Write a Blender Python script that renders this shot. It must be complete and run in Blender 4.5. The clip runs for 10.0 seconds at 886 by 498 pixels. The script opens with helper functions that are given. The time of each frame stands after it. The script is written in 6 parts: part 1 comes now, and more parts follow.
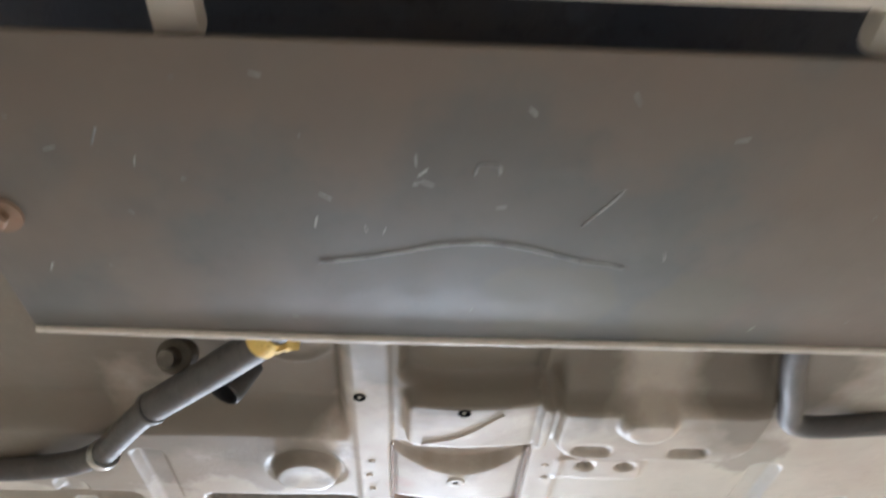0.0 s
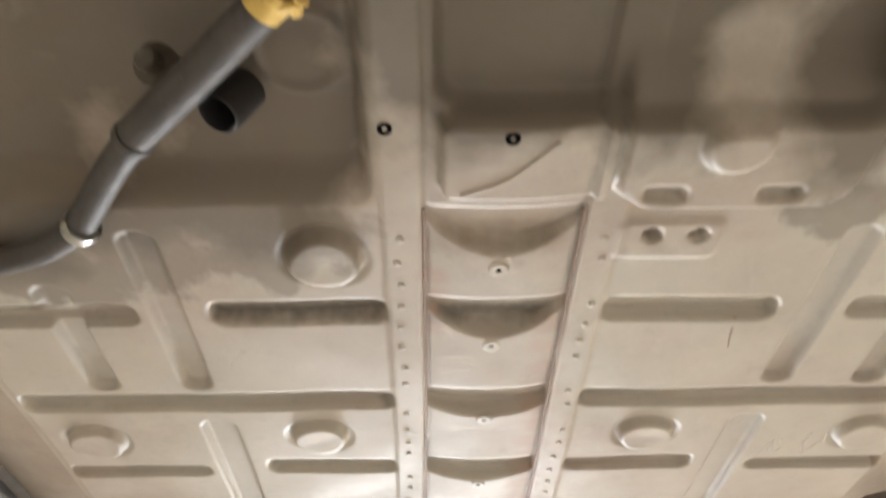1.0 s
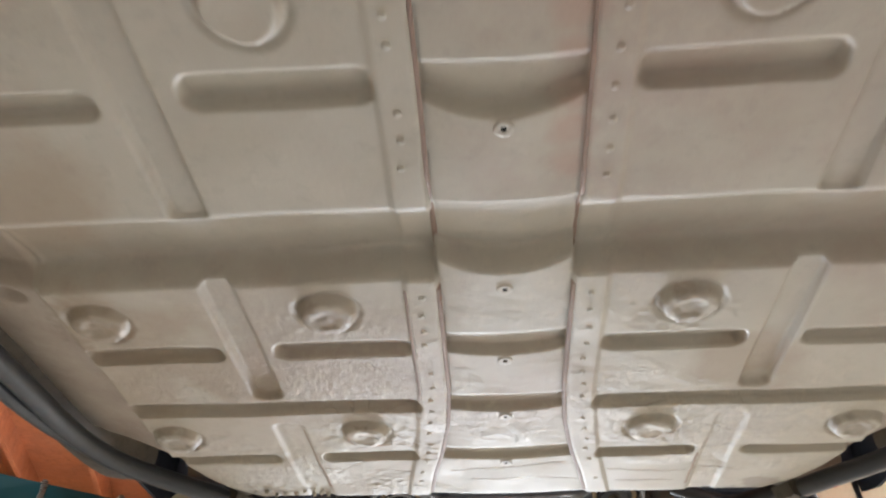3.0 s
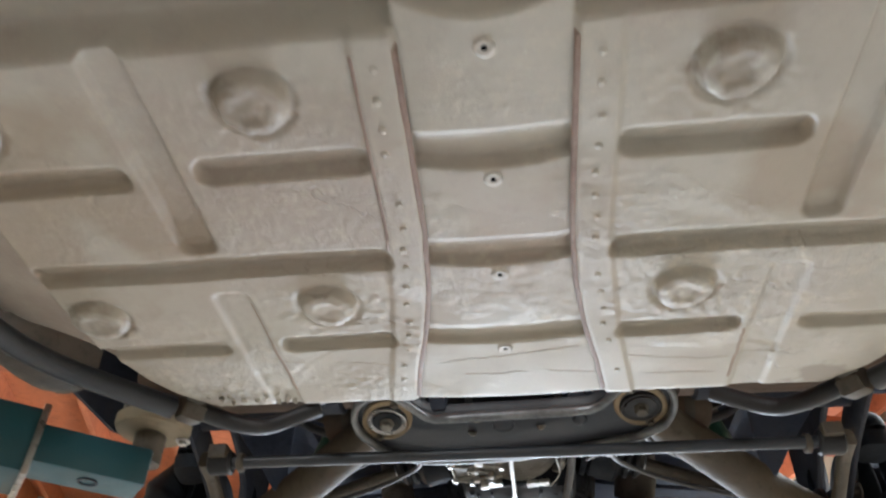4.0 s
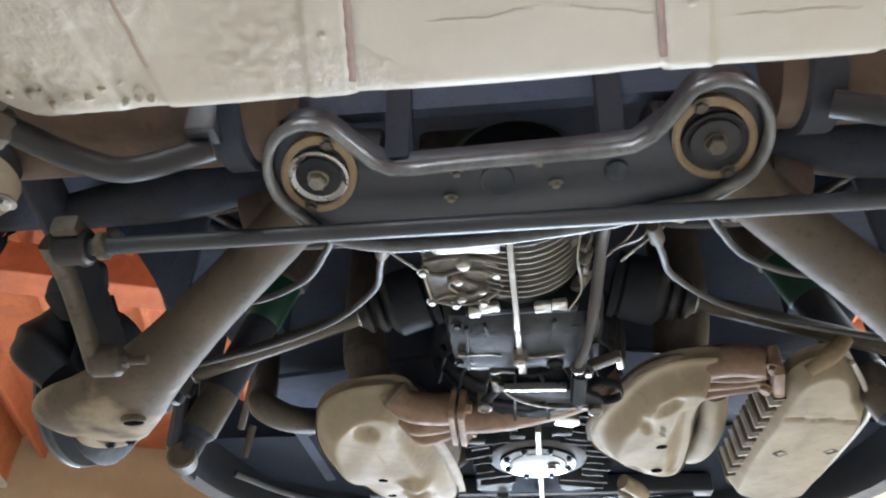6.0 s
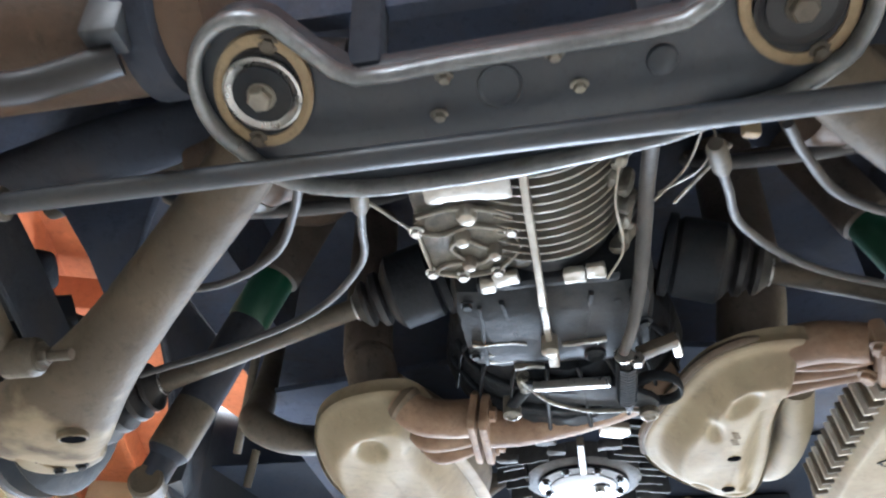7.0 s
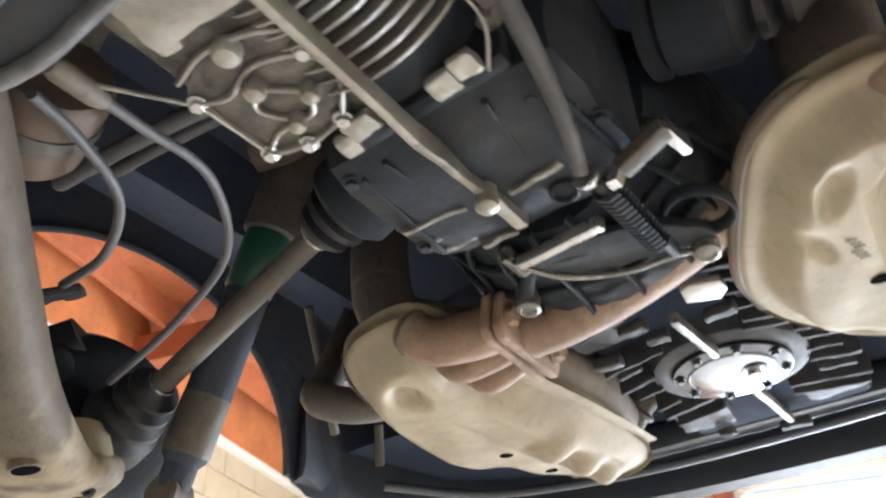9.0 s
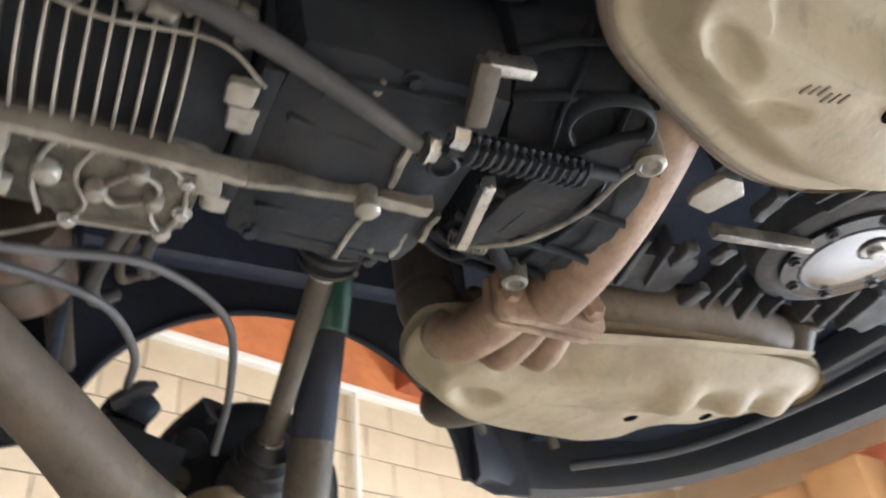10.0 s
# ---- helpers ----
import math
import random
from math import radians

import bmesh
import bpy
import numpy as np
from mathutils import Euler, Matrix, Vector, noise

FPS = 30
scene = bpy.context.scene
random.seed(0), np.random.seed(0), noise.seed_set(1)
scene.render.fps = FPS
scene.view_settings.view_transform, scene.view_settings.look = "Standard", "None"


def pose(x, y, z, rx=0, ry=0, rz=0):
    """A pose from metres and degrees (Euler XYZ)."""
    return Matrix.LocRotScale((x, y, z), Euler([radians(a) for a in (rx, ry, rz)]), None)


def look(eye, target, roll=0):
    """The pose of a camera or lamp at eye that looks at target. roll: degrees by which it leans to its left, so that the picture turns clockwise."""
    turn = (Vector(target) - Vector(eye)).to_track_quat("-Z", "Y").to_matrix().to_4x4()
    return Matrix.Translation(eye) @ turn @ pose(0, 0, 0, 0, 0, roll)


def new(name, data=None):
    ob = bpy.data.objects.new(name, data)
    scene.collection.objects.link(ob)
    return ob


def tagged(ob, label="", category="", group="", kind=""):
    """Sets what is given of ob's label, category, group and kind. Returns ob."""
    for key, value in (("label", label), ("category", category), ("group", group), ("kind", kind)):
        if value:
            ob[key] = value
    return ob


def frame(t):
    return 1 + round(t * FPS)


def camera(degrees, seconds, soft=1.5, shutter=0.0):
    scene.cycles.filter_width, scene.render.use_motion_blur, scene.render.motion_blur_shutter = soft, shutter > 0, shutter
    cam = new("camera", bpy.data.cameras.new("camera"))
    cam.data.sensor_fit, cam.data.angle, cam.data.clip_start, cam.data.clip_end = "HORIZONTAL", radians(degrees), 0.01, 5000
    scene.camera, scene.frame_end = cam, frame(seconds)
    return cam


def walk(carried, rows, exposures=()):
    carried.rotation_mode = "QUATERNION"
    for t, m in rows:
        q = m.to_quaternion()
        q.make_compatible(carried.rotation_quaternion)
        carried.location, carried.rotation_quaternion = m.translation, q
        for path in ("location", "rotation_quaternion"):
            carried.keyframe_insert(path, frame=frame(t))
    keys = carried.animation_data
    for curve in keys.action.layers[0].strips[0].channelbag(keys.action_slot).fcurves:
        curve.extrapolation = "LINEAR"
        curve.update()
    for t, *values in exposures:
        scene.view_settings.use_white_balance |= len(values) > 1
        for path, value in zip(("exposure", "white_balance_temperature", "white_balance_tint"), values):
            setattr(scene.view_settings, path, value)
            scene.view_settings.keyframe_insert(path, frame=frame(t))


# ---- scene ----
cam = camera(60.2, 10.0, soft=2.1, shutter=0.4)
PATH = [
    (0, (-0.029, -0.002, 1.29), (0.013, 1.471, 2.642), 0.6),
    (0.5, (-0.066, 0.148, 1.264), (-0.036, 1.61, 2.628), -0.3),
    (1, (-0.054, 0.259, 1.204), (-0.024, 1.754, 2.532), -1.3),
    (1.5, (0.016, 0.401, 1.168), (-0.022, 1.917, 2.471), -0.6),
    (2, (0.027, 0.503, 1.162), (-0.062, 2.04, 2.438), 0.2),
    (2.5, (-0.001, 0.67, 1.157), (-0.121, 2.215, 2.422), 1.0),
    (3.8, (0.005, 1.118, 1.124), (-0.167, 2.645, 2.404), 0.6),
    (4, (0.027, 1.186, 1.125), (-0.166, 2.721, 2.392), 1.1),
    (4.5, (0.047, 1.335, 1.126), (-0.152, 2.893, 2.364), 2.0),
    (5, (0.019, 1.527, 1.139), (-0.164, 3.109, 2.35), 2.4),
    (5.5, (0.001, 1.663, 1.138), (-0.174, 3.249, 2.344), 2.2),
    (5.7, (0.007, 1.709, 1.141), (-0.186, 3.304, 2.332), 2.0),
    (7, (0.031, 2.019, 1.225), (-0.302, 3.531, 2.49), 2.3),
    (7.5, (0.016, 2.143, 1.267), (-0.385, 3.645, 2.525), 1.3),
    (8, (0.023, 2.235, 1.311), (-0.475, 3.7, 2.578), -0.6),
    (8.5, (0.11, 2.289, 1.322), (-0.565, 3.693, 2.577), -2.1),
    (9, (0.253, 2.391, 1.31), (-0.685, 3.707, 2.489), -2.1),
    (9.5, (0.344, 2.491, 1.303), (-0.815, 3.673, 2.424), -4.9),
    (10, (0.427, 2.629, 1.334), (-0.969, 3.463, 2.499), -7.4),
]
walk(cam, [(t, look(eye, target, roll)) for t, eye, target, roll in PATH],
     exposures=[(0, 1.05, 5400, 10), (0.5, 1.05, 6100, 10), (1.5, 0.8, 6050, 10), (2.5, 0.45, 5900, 10), (4.0, 0.42, 5420, 8), (5.5, 0.68, 5300, 8), (7.0, 1.30, 5100, 7), (8.5, 1.38, 5350, 7.5), (9.0, 1.25, 5450, 8.5), (9.5, 0.92, 5380, 9.5), (10.0, 1.05, 5450, 10)])

# world, sun and large lights
world = bpy.data.worlds.new("world")
scene.world = world
world.use_nodes = True
sky = world.node_tree.nodes.new("ShaderNodeTexSky")
sky.sky_type, sky.sun_disc = "NISHITA", False
sky.sun_elevation, sky.sun_rotation = radians(38), radians(200)
background = world.node_tree.nodes["Background"]
world.node_tree.links.new(sky.outputs[0], background.inputs[0])
background.inputs[1].default_value = 0.12


def area_lamp(name, eye, target, sx, sy, watts, colour):
    data = bpy.data.lights.new(name, "AREA")
    data.shape, data.size, data.size_y, data.energy, data.color = "RECTANGLE", sx, sy, watts, colour
    ob = new(name, data)
    ob.matrix_world = look(eye, target)
    return ob


# daylight under the half-raised door at the end of the workshop, which is turned against the car
ROOM = pose(0, 0, 0, 0, 0, 17.4)
area_lamp("door_daylight", ROOM @ Vector((2.8, 8.84, 0.50)), ROOM @ Vector((2.2, 2.0, 1.1)), 3.0, 0.95, 285, (0.97, 0.97, 0.96))


# materials
def material(name, colour, rough=0.6, metal=0.0, second=None, scale=8.0, amount=0.5, stain=None, stain_scale=2.0, stain_amount=0.5,
             bump=0.15, bump_scale=120.0, rough_var=0.15, spec=0.5, speck=0.4):
    """Base colour broken at two scales, roughness variation and fine relief, in metres."""
    m = bpy.data.materials.new(name)
    m.use_nodes = True
    n, l = m.node_tree.nodes, m.node_tree.links
    b = n["Principled BSDF"]
    co = n.new("ShaderNodeTexCoord")
    geo = n.new("ShaderNodeNewGeometry")

    def tex(sc, detail=6.0, rough_=0.6):
        t = n.new("ShaderNodeTexNoise")
        t.inputs["Scale"].default_value, t.inputs["Detail"].default_value, t.inputs["Roughness"].default_value = sc, detail, rough_
        l.new(geo.outputs["Position"], t.inputs["Vector"])
        return t.outputs["Fac"]

    def ramp(src, lo, hi):
        r = n.new("ShaderNodeMapRange")
        r.inputs["From Min"].default_value, r.inputs["From Max"].default_value = lo, hi
        l.new(src, r.inputs["Value"])
        return r.outputs["Result"]

    def mix(fac, a, c, k):
        x = n.new("ShaderNodeMix")
        x.data_type = "RGBA"
        mul = n.new("ShaderNodeMath")
        mul.operation = "MULTIPLY"
        mul.inputs[1].default_value = k
        l.new(fac, mul.inputs[0])
        l.new(mul.outputs[0], x.inputs[0])
        if isinstance(a, tuple):
            x.inputs[6].default_value = (*a, 1)
        else:
            l.new(a, x.inputs[6])
        x.inputs[7].default_value = (*c, 1)
        return x.outputs[2]

    fine = tex(scale)
    base = mix(ramp(fine, 0.40, 0.62), colour, second or tuple(c * 0.6 for c in colour), amount)
    if stain:
        base = mix(ramp(tex(stain_scale, 8.0, 0.65), 0.48, 0.66), base, stain, stain_amount)
    if speck:
        base = mix(ramp(tex(scale * 6.0, 5.0, 0.7), 0.54, 0.66), base, tuple(v * 0.45 for v in colour), speck)
        base = mix(ramp(tex(scale * 2.3, 7.0, 0.75), 0.57, 0.70), base, tuple(min(v * 1.7 + 0.01, 0.8) for v in colour), speck * 0.7)
    l.new(base, b.inputs["Base Color"])
    rr = n.new("ShaderNodeMapRange")
    rr.inputs["To Min"].default_value, rr.inputs["To Max"].default_value = max(rough - rough_var, 0.03), min(rough + rough_var, 1)
    l.new(tex(scale * 3.1), rr.inputs["Value"])
    l.new(rr.outputs["Result"], b.inputs["Roughness"])
    b.inputs["Metallic"].default_value = metal
    b.inputs["Specular IOR Level"].default_value = spec
    if bump:
        bp = n.new("ShaderNodeBump")
        bp.inputs["Strength"].default_value, bp.inputs["Distance"].default_value = bump, 0.004
        l.new(tex(bump_scale, 4.0), bp.inputs["Height"])
        l.new(bp.outputs["Normal"], b.inputs["Normal"])
    return m


M_PAN = material("pan_coating", (0.410, 0.392, 0.345), 0.52, second=(0.345, 0.322, 0.278), scale=7, amount=0.55, stain=(0.325, 0.262, 0.228), stain_scale=2.4, stain_amount=0.75, bump=0.10, bump_scale=140, speck=0.14)


def add_wear(m):
    """Cracks, chips and blisters of old stone-guard coating, thicker towards the back."""
    n, l = m.node_tree.nodes, m.node_tree.links
    b = n["Principled BSDF"]
    geo = n.new("ShaderNodeNewGeometry")

    def noise(scale, detail, rough=0.6):
        t = n.new("ShaderNodeTexNoise")
        t.inputs["Scale"].default_value, t.inputs["Detail"].default_value, t.inputs["Roughness"].default_value = scale, detail, rough
        l.new(geo.outputs["Position"], t.inputs["Vector"])
        return t

    def ranged(src, lo, hi, a=0.0, z=1.0):
        r = n.new("ShaderNodeMapRange")
        for key, v in (("From Min", lo), ("From Max", hi), ("To Min", a), ("To Max", z)):
            r.inputs[key].default_value = v
        l.new(src, r.inputs["Value"])
        return r.outputs["Result"]

    def times(a, c):
        x = n.new("ShaderNodeMath")
        x.operation = "MULTIPLY"
        l.new(a, x.inputs[0])
        l.new(c, x.inputs[1]) if not isinstance(c, float) else None
        if isinstance(c, float):
            x.inputs[1].default_value = c
        return x.outputs[0]

    def tint(fac, colour):
        x = n.new("ShaderNodeMix")
        x.data_type = "RGBA"
        l.new(fac, x.inputs[0])
        l.new(b.inputs["Base Color"].links[0].from_socket, x.inputs[6])
        x.inputs[7].default_value = (*colour, 1)
        l.new(x.outputs[2], b.inputs["Base Color"])

    sep = n.new("ShaderNodeSeparateXYZ")
    l.new(geo.outputs["Position"], sep.inputs[0])
    back = ranged(sep.outputs["Y"], 1.55, 2.0, 0.2)
    warp = n.new("ShaderNodeVectorMath")
    warp.operation = "MULTIPLY_ADD"
    l.new(noise(6, 5).outputs["Color"], warp.inputs[0])
    warp.inputs[1].default_value = (0.16, 0.16, 0.0)
    l.new(geo.outputs["Position"], warp.inputs[2])
    cell = n.new("ShaderNodeTexVoronoi")
    cell.feature = "DISTANCE_TO_EDGE"
    cell.inputs["Scale"].default_value = 6.5
    flat = n.new("ShaderNodeVectorMath")
    flat.operation = "MULTIPLY"
    flat.inputs[1].default_value = (0.55, 1.7, 1.0)
    l.new(warp.outputs[0], flat.inputs[0])
    l.new(flat.outputs[0], cell.inputs["Vector"])
    crack = times(times(ranged(cell.outputs["Distance"], 0.009, 0.002), ranged(noise(3.2, 3).outputs["Fac"], 0.54, 0.63)), back)
    patch = times(ranged(noise(4.3, 4).outputs["Fac"], 0.50, 0.62), back)
    chips = times(ranged(noise(45, 6, 0.75).outputs["Fac"], 0.50, 0.62), patch)
    tint(times(chips, 0.8), (0.53, 0.49, 0.39))
    tint(times(ranged(noise(1.7, 6).outputs["Fac"], 0.50, 0.64), 0.45), (0.35, 0.298, 0.262))
    tint(times(crack, 0.6), (0.17, 0.125, 0.10))
    tint(ranged(sep.outputs["Y"], 1.55, 2.1, 0.0, 0.45), (0.405, 0.368, 0.280))
    # the chips and cracks also stand in the relief
    old = b.inputs["Normal"].links[0].from_node
    bp = n.new("ShaderNodeBump")
    bp.inputs["Strength"].default_value, bp.inputs["Distance"].default_value = 0.9, 0.005
    sub = n.new("ShaderNodeMath")
    sub.operation = "SUBTRACT"
    l.new(times(noise(60, 6, 0.7).outputs["Fac"], patch), sub.inputs[0])
    l.new(times(crack, 0.3), sub.inputs[1])
    l.new(sub.outputs[0], bp.inputs["Height"])
    l.new(old.outputs["Normal"], bp.inputs["Normal"])
    l.new(bp.outputs["Normal"], b.inputs["Normal"])


add_wear(M_PAN)


def add_grime_shade(m, spots, colour, amount, scale=9, sharp=1.0, z=1.70, rag=2.8):
    """Dirt patches, some with shade painted in, with ragged outlines: (x, y, reach) on the plan."""
    n, l = m.node_tree.nodes, m.node_tree.links
    b = n["Principled BSDF"]
    geo = n.new("ShaderNodeNewGeometry")
    ragged = n.new("ShaderNodeTexNoise")
    ragged.inputs["Scale"].default_value, ragged.inputs["Detail"].default_value = scale, 12
    l.new(geo.outputs["Position"], ragged.inputs["Vector"])
    total = None
    for x, y, reach in spots:
        d = n.new("ShaderNodeVectorMath")
        d.operation = "DISTANCE"
        d.inputs[1].default_value = (x, y, z)
        l.new(geo.outputs["Position"], d.inputs[0])
        add = n.new("ShaderNodeMath")
        add.operation = "MULTIPLY_ADD"
        l.new(ragged.outputs["Fac"], add.inputs[0])
        add.inputs[1].default_value = reach * rag
        l.new(d.outputs["Value"], add.inputs[2])
        r = n.new("ShaderNodeMapRange")
        r.inputs["From Min"].default_value, r.inputs["From Max"].default_value = reach * (1.1 + 0.5 * rag), reach * (1.1 + 0.5 * rag - 0.45 / sharp)
        l.new(add.outputs[0], r.inputs["Value"])
        if total is None:
            total = r.outputs["Result"]
        else:
            mx = n.new("ShaderNodeMath")
            mx.operation = "MAXIMUM"
            l.new(total, mx.inputs[0])
            l.new(r.outputs["Result"], mx.inputs[1])
            total = mx.outputs[0]
    k = n.new("ShaderNodeMath")
    k.operation = "MULTIPLY"
    k.inputs[1].default_value = amount
    l.new(total, k.inputs[0])
    x = n.new("ShaderNodeMix")
    x.data_type = "RGBA"
    l.new(k.outputs[0], x.inputs[0])
    l.new(b.inputs["Base Color"].links[0].from_socket, x.inputs[6])
    x.inputs[7].default_value = (*colour, 1)
    l.new(x.outputs[2], b.inputs["Base Color"])


# oily dirt, with shade of the front bay, first slot and tunnel flutes painted in
add_grime_shade(M_PAN, ((-0.30, 0.58, 0.24), (-0.43, 0.70, 0.18), (-0.20, 0.68, 0.13), (0.10, 0.52, 0.20), (-0.02, 0.58, 0.12), (0.30, 0.62, 0.12)), (0.095, 0.080, 0.058), 0.85, 7)
add_grime_shade(M_PAN, ((-0.335, 0.815, 0.070), (-0.44, 0.845, 0.070), (-0.245, 0.800, 0.060), (-0.205, 0.850, 0.030), (-0.15, 0.790, 0.045), (0.322, 0.755, 0.045)), (0.14, 0.12, 0.095), 0.6, 22, 1.3)
# far side of slot and flute: grime and recess shade in one colour
add_grime_shade(M_PAN, [(-0.280 + 0.015 * k, 0.926, 0.026) for k in range(12)] + [(-0.044 + 0.013 * k, 0.932, 0.026) for k in range(9)], (0.088, 0.080, 0.068), 0.8, 60, 0.6, 1.722, 0.9)
add_grime_shade(M_PAN, [(-0.04 + 0.02 * k, 0.806, 0.024) for k in range(6)] + [(0.17, 0.815, 0.022), (0.13, 0.822, 0.018), (0.03, 0.835, 0.014)], (0.17, 0.128, 0.088), 0.5, 50, 0.5, 1.708, 1.2)
add_grime_shade(M_PAN, [(s * x, y, r) for s in (-1, 1) for x, y, r in ((0.535, 1.65, 0.045), (0.23, 1.643, 0.035), (0.585, 1.70, 0.03), (0.545, 1.99, 0.04), (0.46, 2.235, 0.05))] + [(-0.585, 1.60, 0.03)], (0.20, 0.165, 0.125), 0.6, 32)
add_grime_shade(M_PAN, [(0.078, 0.90 + 0.045 * k, 0.026) for k in range(12)] + [(-0.052, 0.86 + 0.03 * k, 0.018) for k in range(4)], (0.36, 0.215, 0.165), 0.4, 24, 0.6, 1.70, 1.6)
add_grime_shade(M_PAN, ((-0.56, 1.46, 0.16), (-0.50, 1.66, 0.13), (-0.58, 1.85, 0.13), (0.57, 1.50, 0.12), (-0.40, 1.80, 0.08), (0.35, 1.80, 0.09)), (0.285, 0.220, 0.155), 0.55, 6)
M_SILL = material("brown_sill_coating", (0.34, 0.295, 0.245), 0.55, second=(0.27, 0.22, 0.18), scale=9, amount=0.6, stain=(0.22, 0.175, 0.14), stain_scale=4, stain_amount=0.6, bump=0.3, bump_scale=110, speck=0.12)
M_LIP = material("worn_bare_lip", (0.46, 0.44, 0.40), 0.5, 0.1, second=(0.34, 0.31, 0.27), scale=40, bump=0.1)
# the rim's bright highlight is put into this lighter metallic grey
M_RIM = material("highlight_grey_rim", (0.22, 0.23, 0.24), 0.36, 0.6, second=(0.08, 0.085, 0.09), scale=22, amount=0.7, bump=0.05)
M_DUCT = material("dark_brown_duct", (0.050, 0.040, 0.033), 0.6, second=(0.085, 0.068, 0.052), scale=12, amount=0.6, stain=(0.14, 0.115, 0.09), stain_scale=18, stain_amount=0.4, bump=0.3, speck=0.8)
M_RIMDARK = material("dark_polished_ring", (0.10, 0.105, 0.115), 0.16, 0.9, second=(0.04, 0.042, 0.045), scale=30, amount=0.7, rough_var=0.06, bump=0.03, speck=0.12)
# near-black colour that stands for the shade deep between parts
M_VOID = material("shaded_cavity", (0.022, 0.028, 0.044), 0.95, second=(0.030, 0.034, 0.042), scale=14, bump=0.2, spec=0.05)
M_CRACK = material("aged_coating_crack", (0.30, 0.235, 0.185), 0.8, second=(0.38, 0.31, 0.25), scale=30, bump=0.2)
M_SEAL = material("red_brown_seam_sealer", (0.215, 0.145, 0.116), 0.6, second=(0.29, 0.22, 0.18), scale=25, amount=0.6, bump=0.3)
M_SKID = material("skid_plate_paint", (0.054, 0.061, 0.061), 0.58, second=(0.078, 0.078, 0.072), scale=6, stain=(0.095, 0.072, 0.055), stain_scale=2.2, bump=0.12, bump_scale=40, speck=0.12)
add_grime_shade(M_SKID, ((-0.30, 0.25, 0.16), (0.10, 0.235, 0.12), (0.33, 0.27, 0.22), (-0.10, 0.235, 0.11), (0.20, 0.47, 0.07), (0.32, 0.42, 0.12), (-0.20, 0.46, 0.08)), (0.105, 0.080, 0.060), 0.6)
add_grime_shade(M_SKID, ((-0.20, 0.235, 0.07), (-0.05, 0.228, 0.05), (0.12, 0.226, 0.06), (0.26, 0.24, 0.08), (-0.31, 0.30, 0.07), (-0.31, 0.39, 0.06), (0.34, 0.30, 0.07), (0.30, 0.47, 0.07)), (0.105, 0.080, 0.062), 0.4, 16, 1.0, 1.65)
add_grime_shade(M_SKID, ((0.08, 0.445, 0.05), (0.16, 0.47, 0.05), (0.05, 0.48, 0.03)), (0.075, 0.074, 0.058), 0.8, 12, 1.5, 1.65)
M_SCRATCH = material("scratched_paint", (0.24, 0.25, 0.25), 0.55, 0.0, second=(0.085, 0.09, 0.09), scale=45, amount=0.9, bump=0)
M_BLACK = material("satin_black_steel", (0.024, 0.030, 0.040), 0.42, second=(0.036, 0.038, 0.042), scale=18, amount=0.5, stain=(0.05, 0.045, 0.038), stain_scale=6, stain_amount=0.3, bump=0.1)
M_DUSTY = material("dusty_steel", (0.070, 0.060, 0.046), 0.6, second=(0.105, 0.087, 0.062), scale=13, amount=0.7, stain=(0.040, 0.037, 0.033), stain_scale=3, stain_amount=0.55, bump=0.2, bump_scale=150, rough_var=0.2, spec=0.35, speck=0.6)
M_ARM = material("dusty_arm_paint", (0.070, 0.055, 0.037), 0.68, second=(0.094, 0.074, 0.050), scale=10, amount=0.7, stain=(0.048, 0.043, 0.037), stain_scale=3, stain_amount=0.5, bump=0.25, bump_scale=150, rough_var=0.15, spec=0.3, speck=0.5)
add_grime_shade(M_ARM, [(s * x, y, r) for s in (-1, 1) for x, y, r in ((0.60, 2.80, 0.10), (0.66, 2.86, 0.12), (0.56, 2.74, 0.05), (0.70, 2.77, 0.08))], (0.235, 0.195, 0.128), 0.85, 14)
M_LIPSHEET = material("heat_browned_sheet", (0.115, 0.092, 0.068), 0.7, second=(0.165, 0.135, 0.095), scale=14, amount=0.6, stain=(0.075, 0.056, 0.042), stain_scale=8, stain_amount=0.6, bump=0.3, bump_scale=90, spec=0.25)
# bluish haze over the dark bay is put into this lifted navy
M_BODY = material("haze_lifted_bay_navy", (0.072, 0.090, 0.142), 0.8, second=(0.078, 0.086, 0.112), scale=7, amount=0.8, stain=(0.072, 0.062, 0.056), stain_scale=6, stain_amount=0.5, bump=0.4, bump_scale=60, spec=0.15)
# darker copy of M_BODY, without the haze lift, for parts in stronger light
M_BODYDARK = material("unlifted_black_steel", (0.036, 0.042, 0.058), 0.8, second=(0.046, 0.047, 0.054), scale=7, amount=0.8, stain=(0.060, 0.052, 0.046), stain_scale=9, stain_amount=0.4, bump=0.4, bump_scale=60, spec=0.15)
M_GREASE = material("greasy_cast_cover", (0.085, 0.078, 0.060), 0.45, 0.1, second=(0.022, 0.021, 0.019), scale=30, amount=0.9, stain=(0.19, 0.17, 0.13), stain_scale=20, stain_amount=0.55, bump=0.5, bump_scale=110)
M_CAST = material("oily_cast_alloy", (0.20, 0.188, 0.158), 0.42, 0.3, second=(0.045, 0.041, 0.036), scale=26, amount=0.85, stain=(0.30, 0.275, 0.22), stain_scale=14, stain_amount=0.6, bump=0.45, bump_scale=110)
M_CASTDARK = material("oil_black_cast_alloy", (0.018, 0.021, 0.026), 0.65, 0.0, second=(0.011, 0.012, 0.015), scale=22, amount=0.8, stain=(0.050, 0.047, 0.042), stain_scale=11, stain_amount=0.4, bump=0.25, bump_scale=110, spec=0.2)
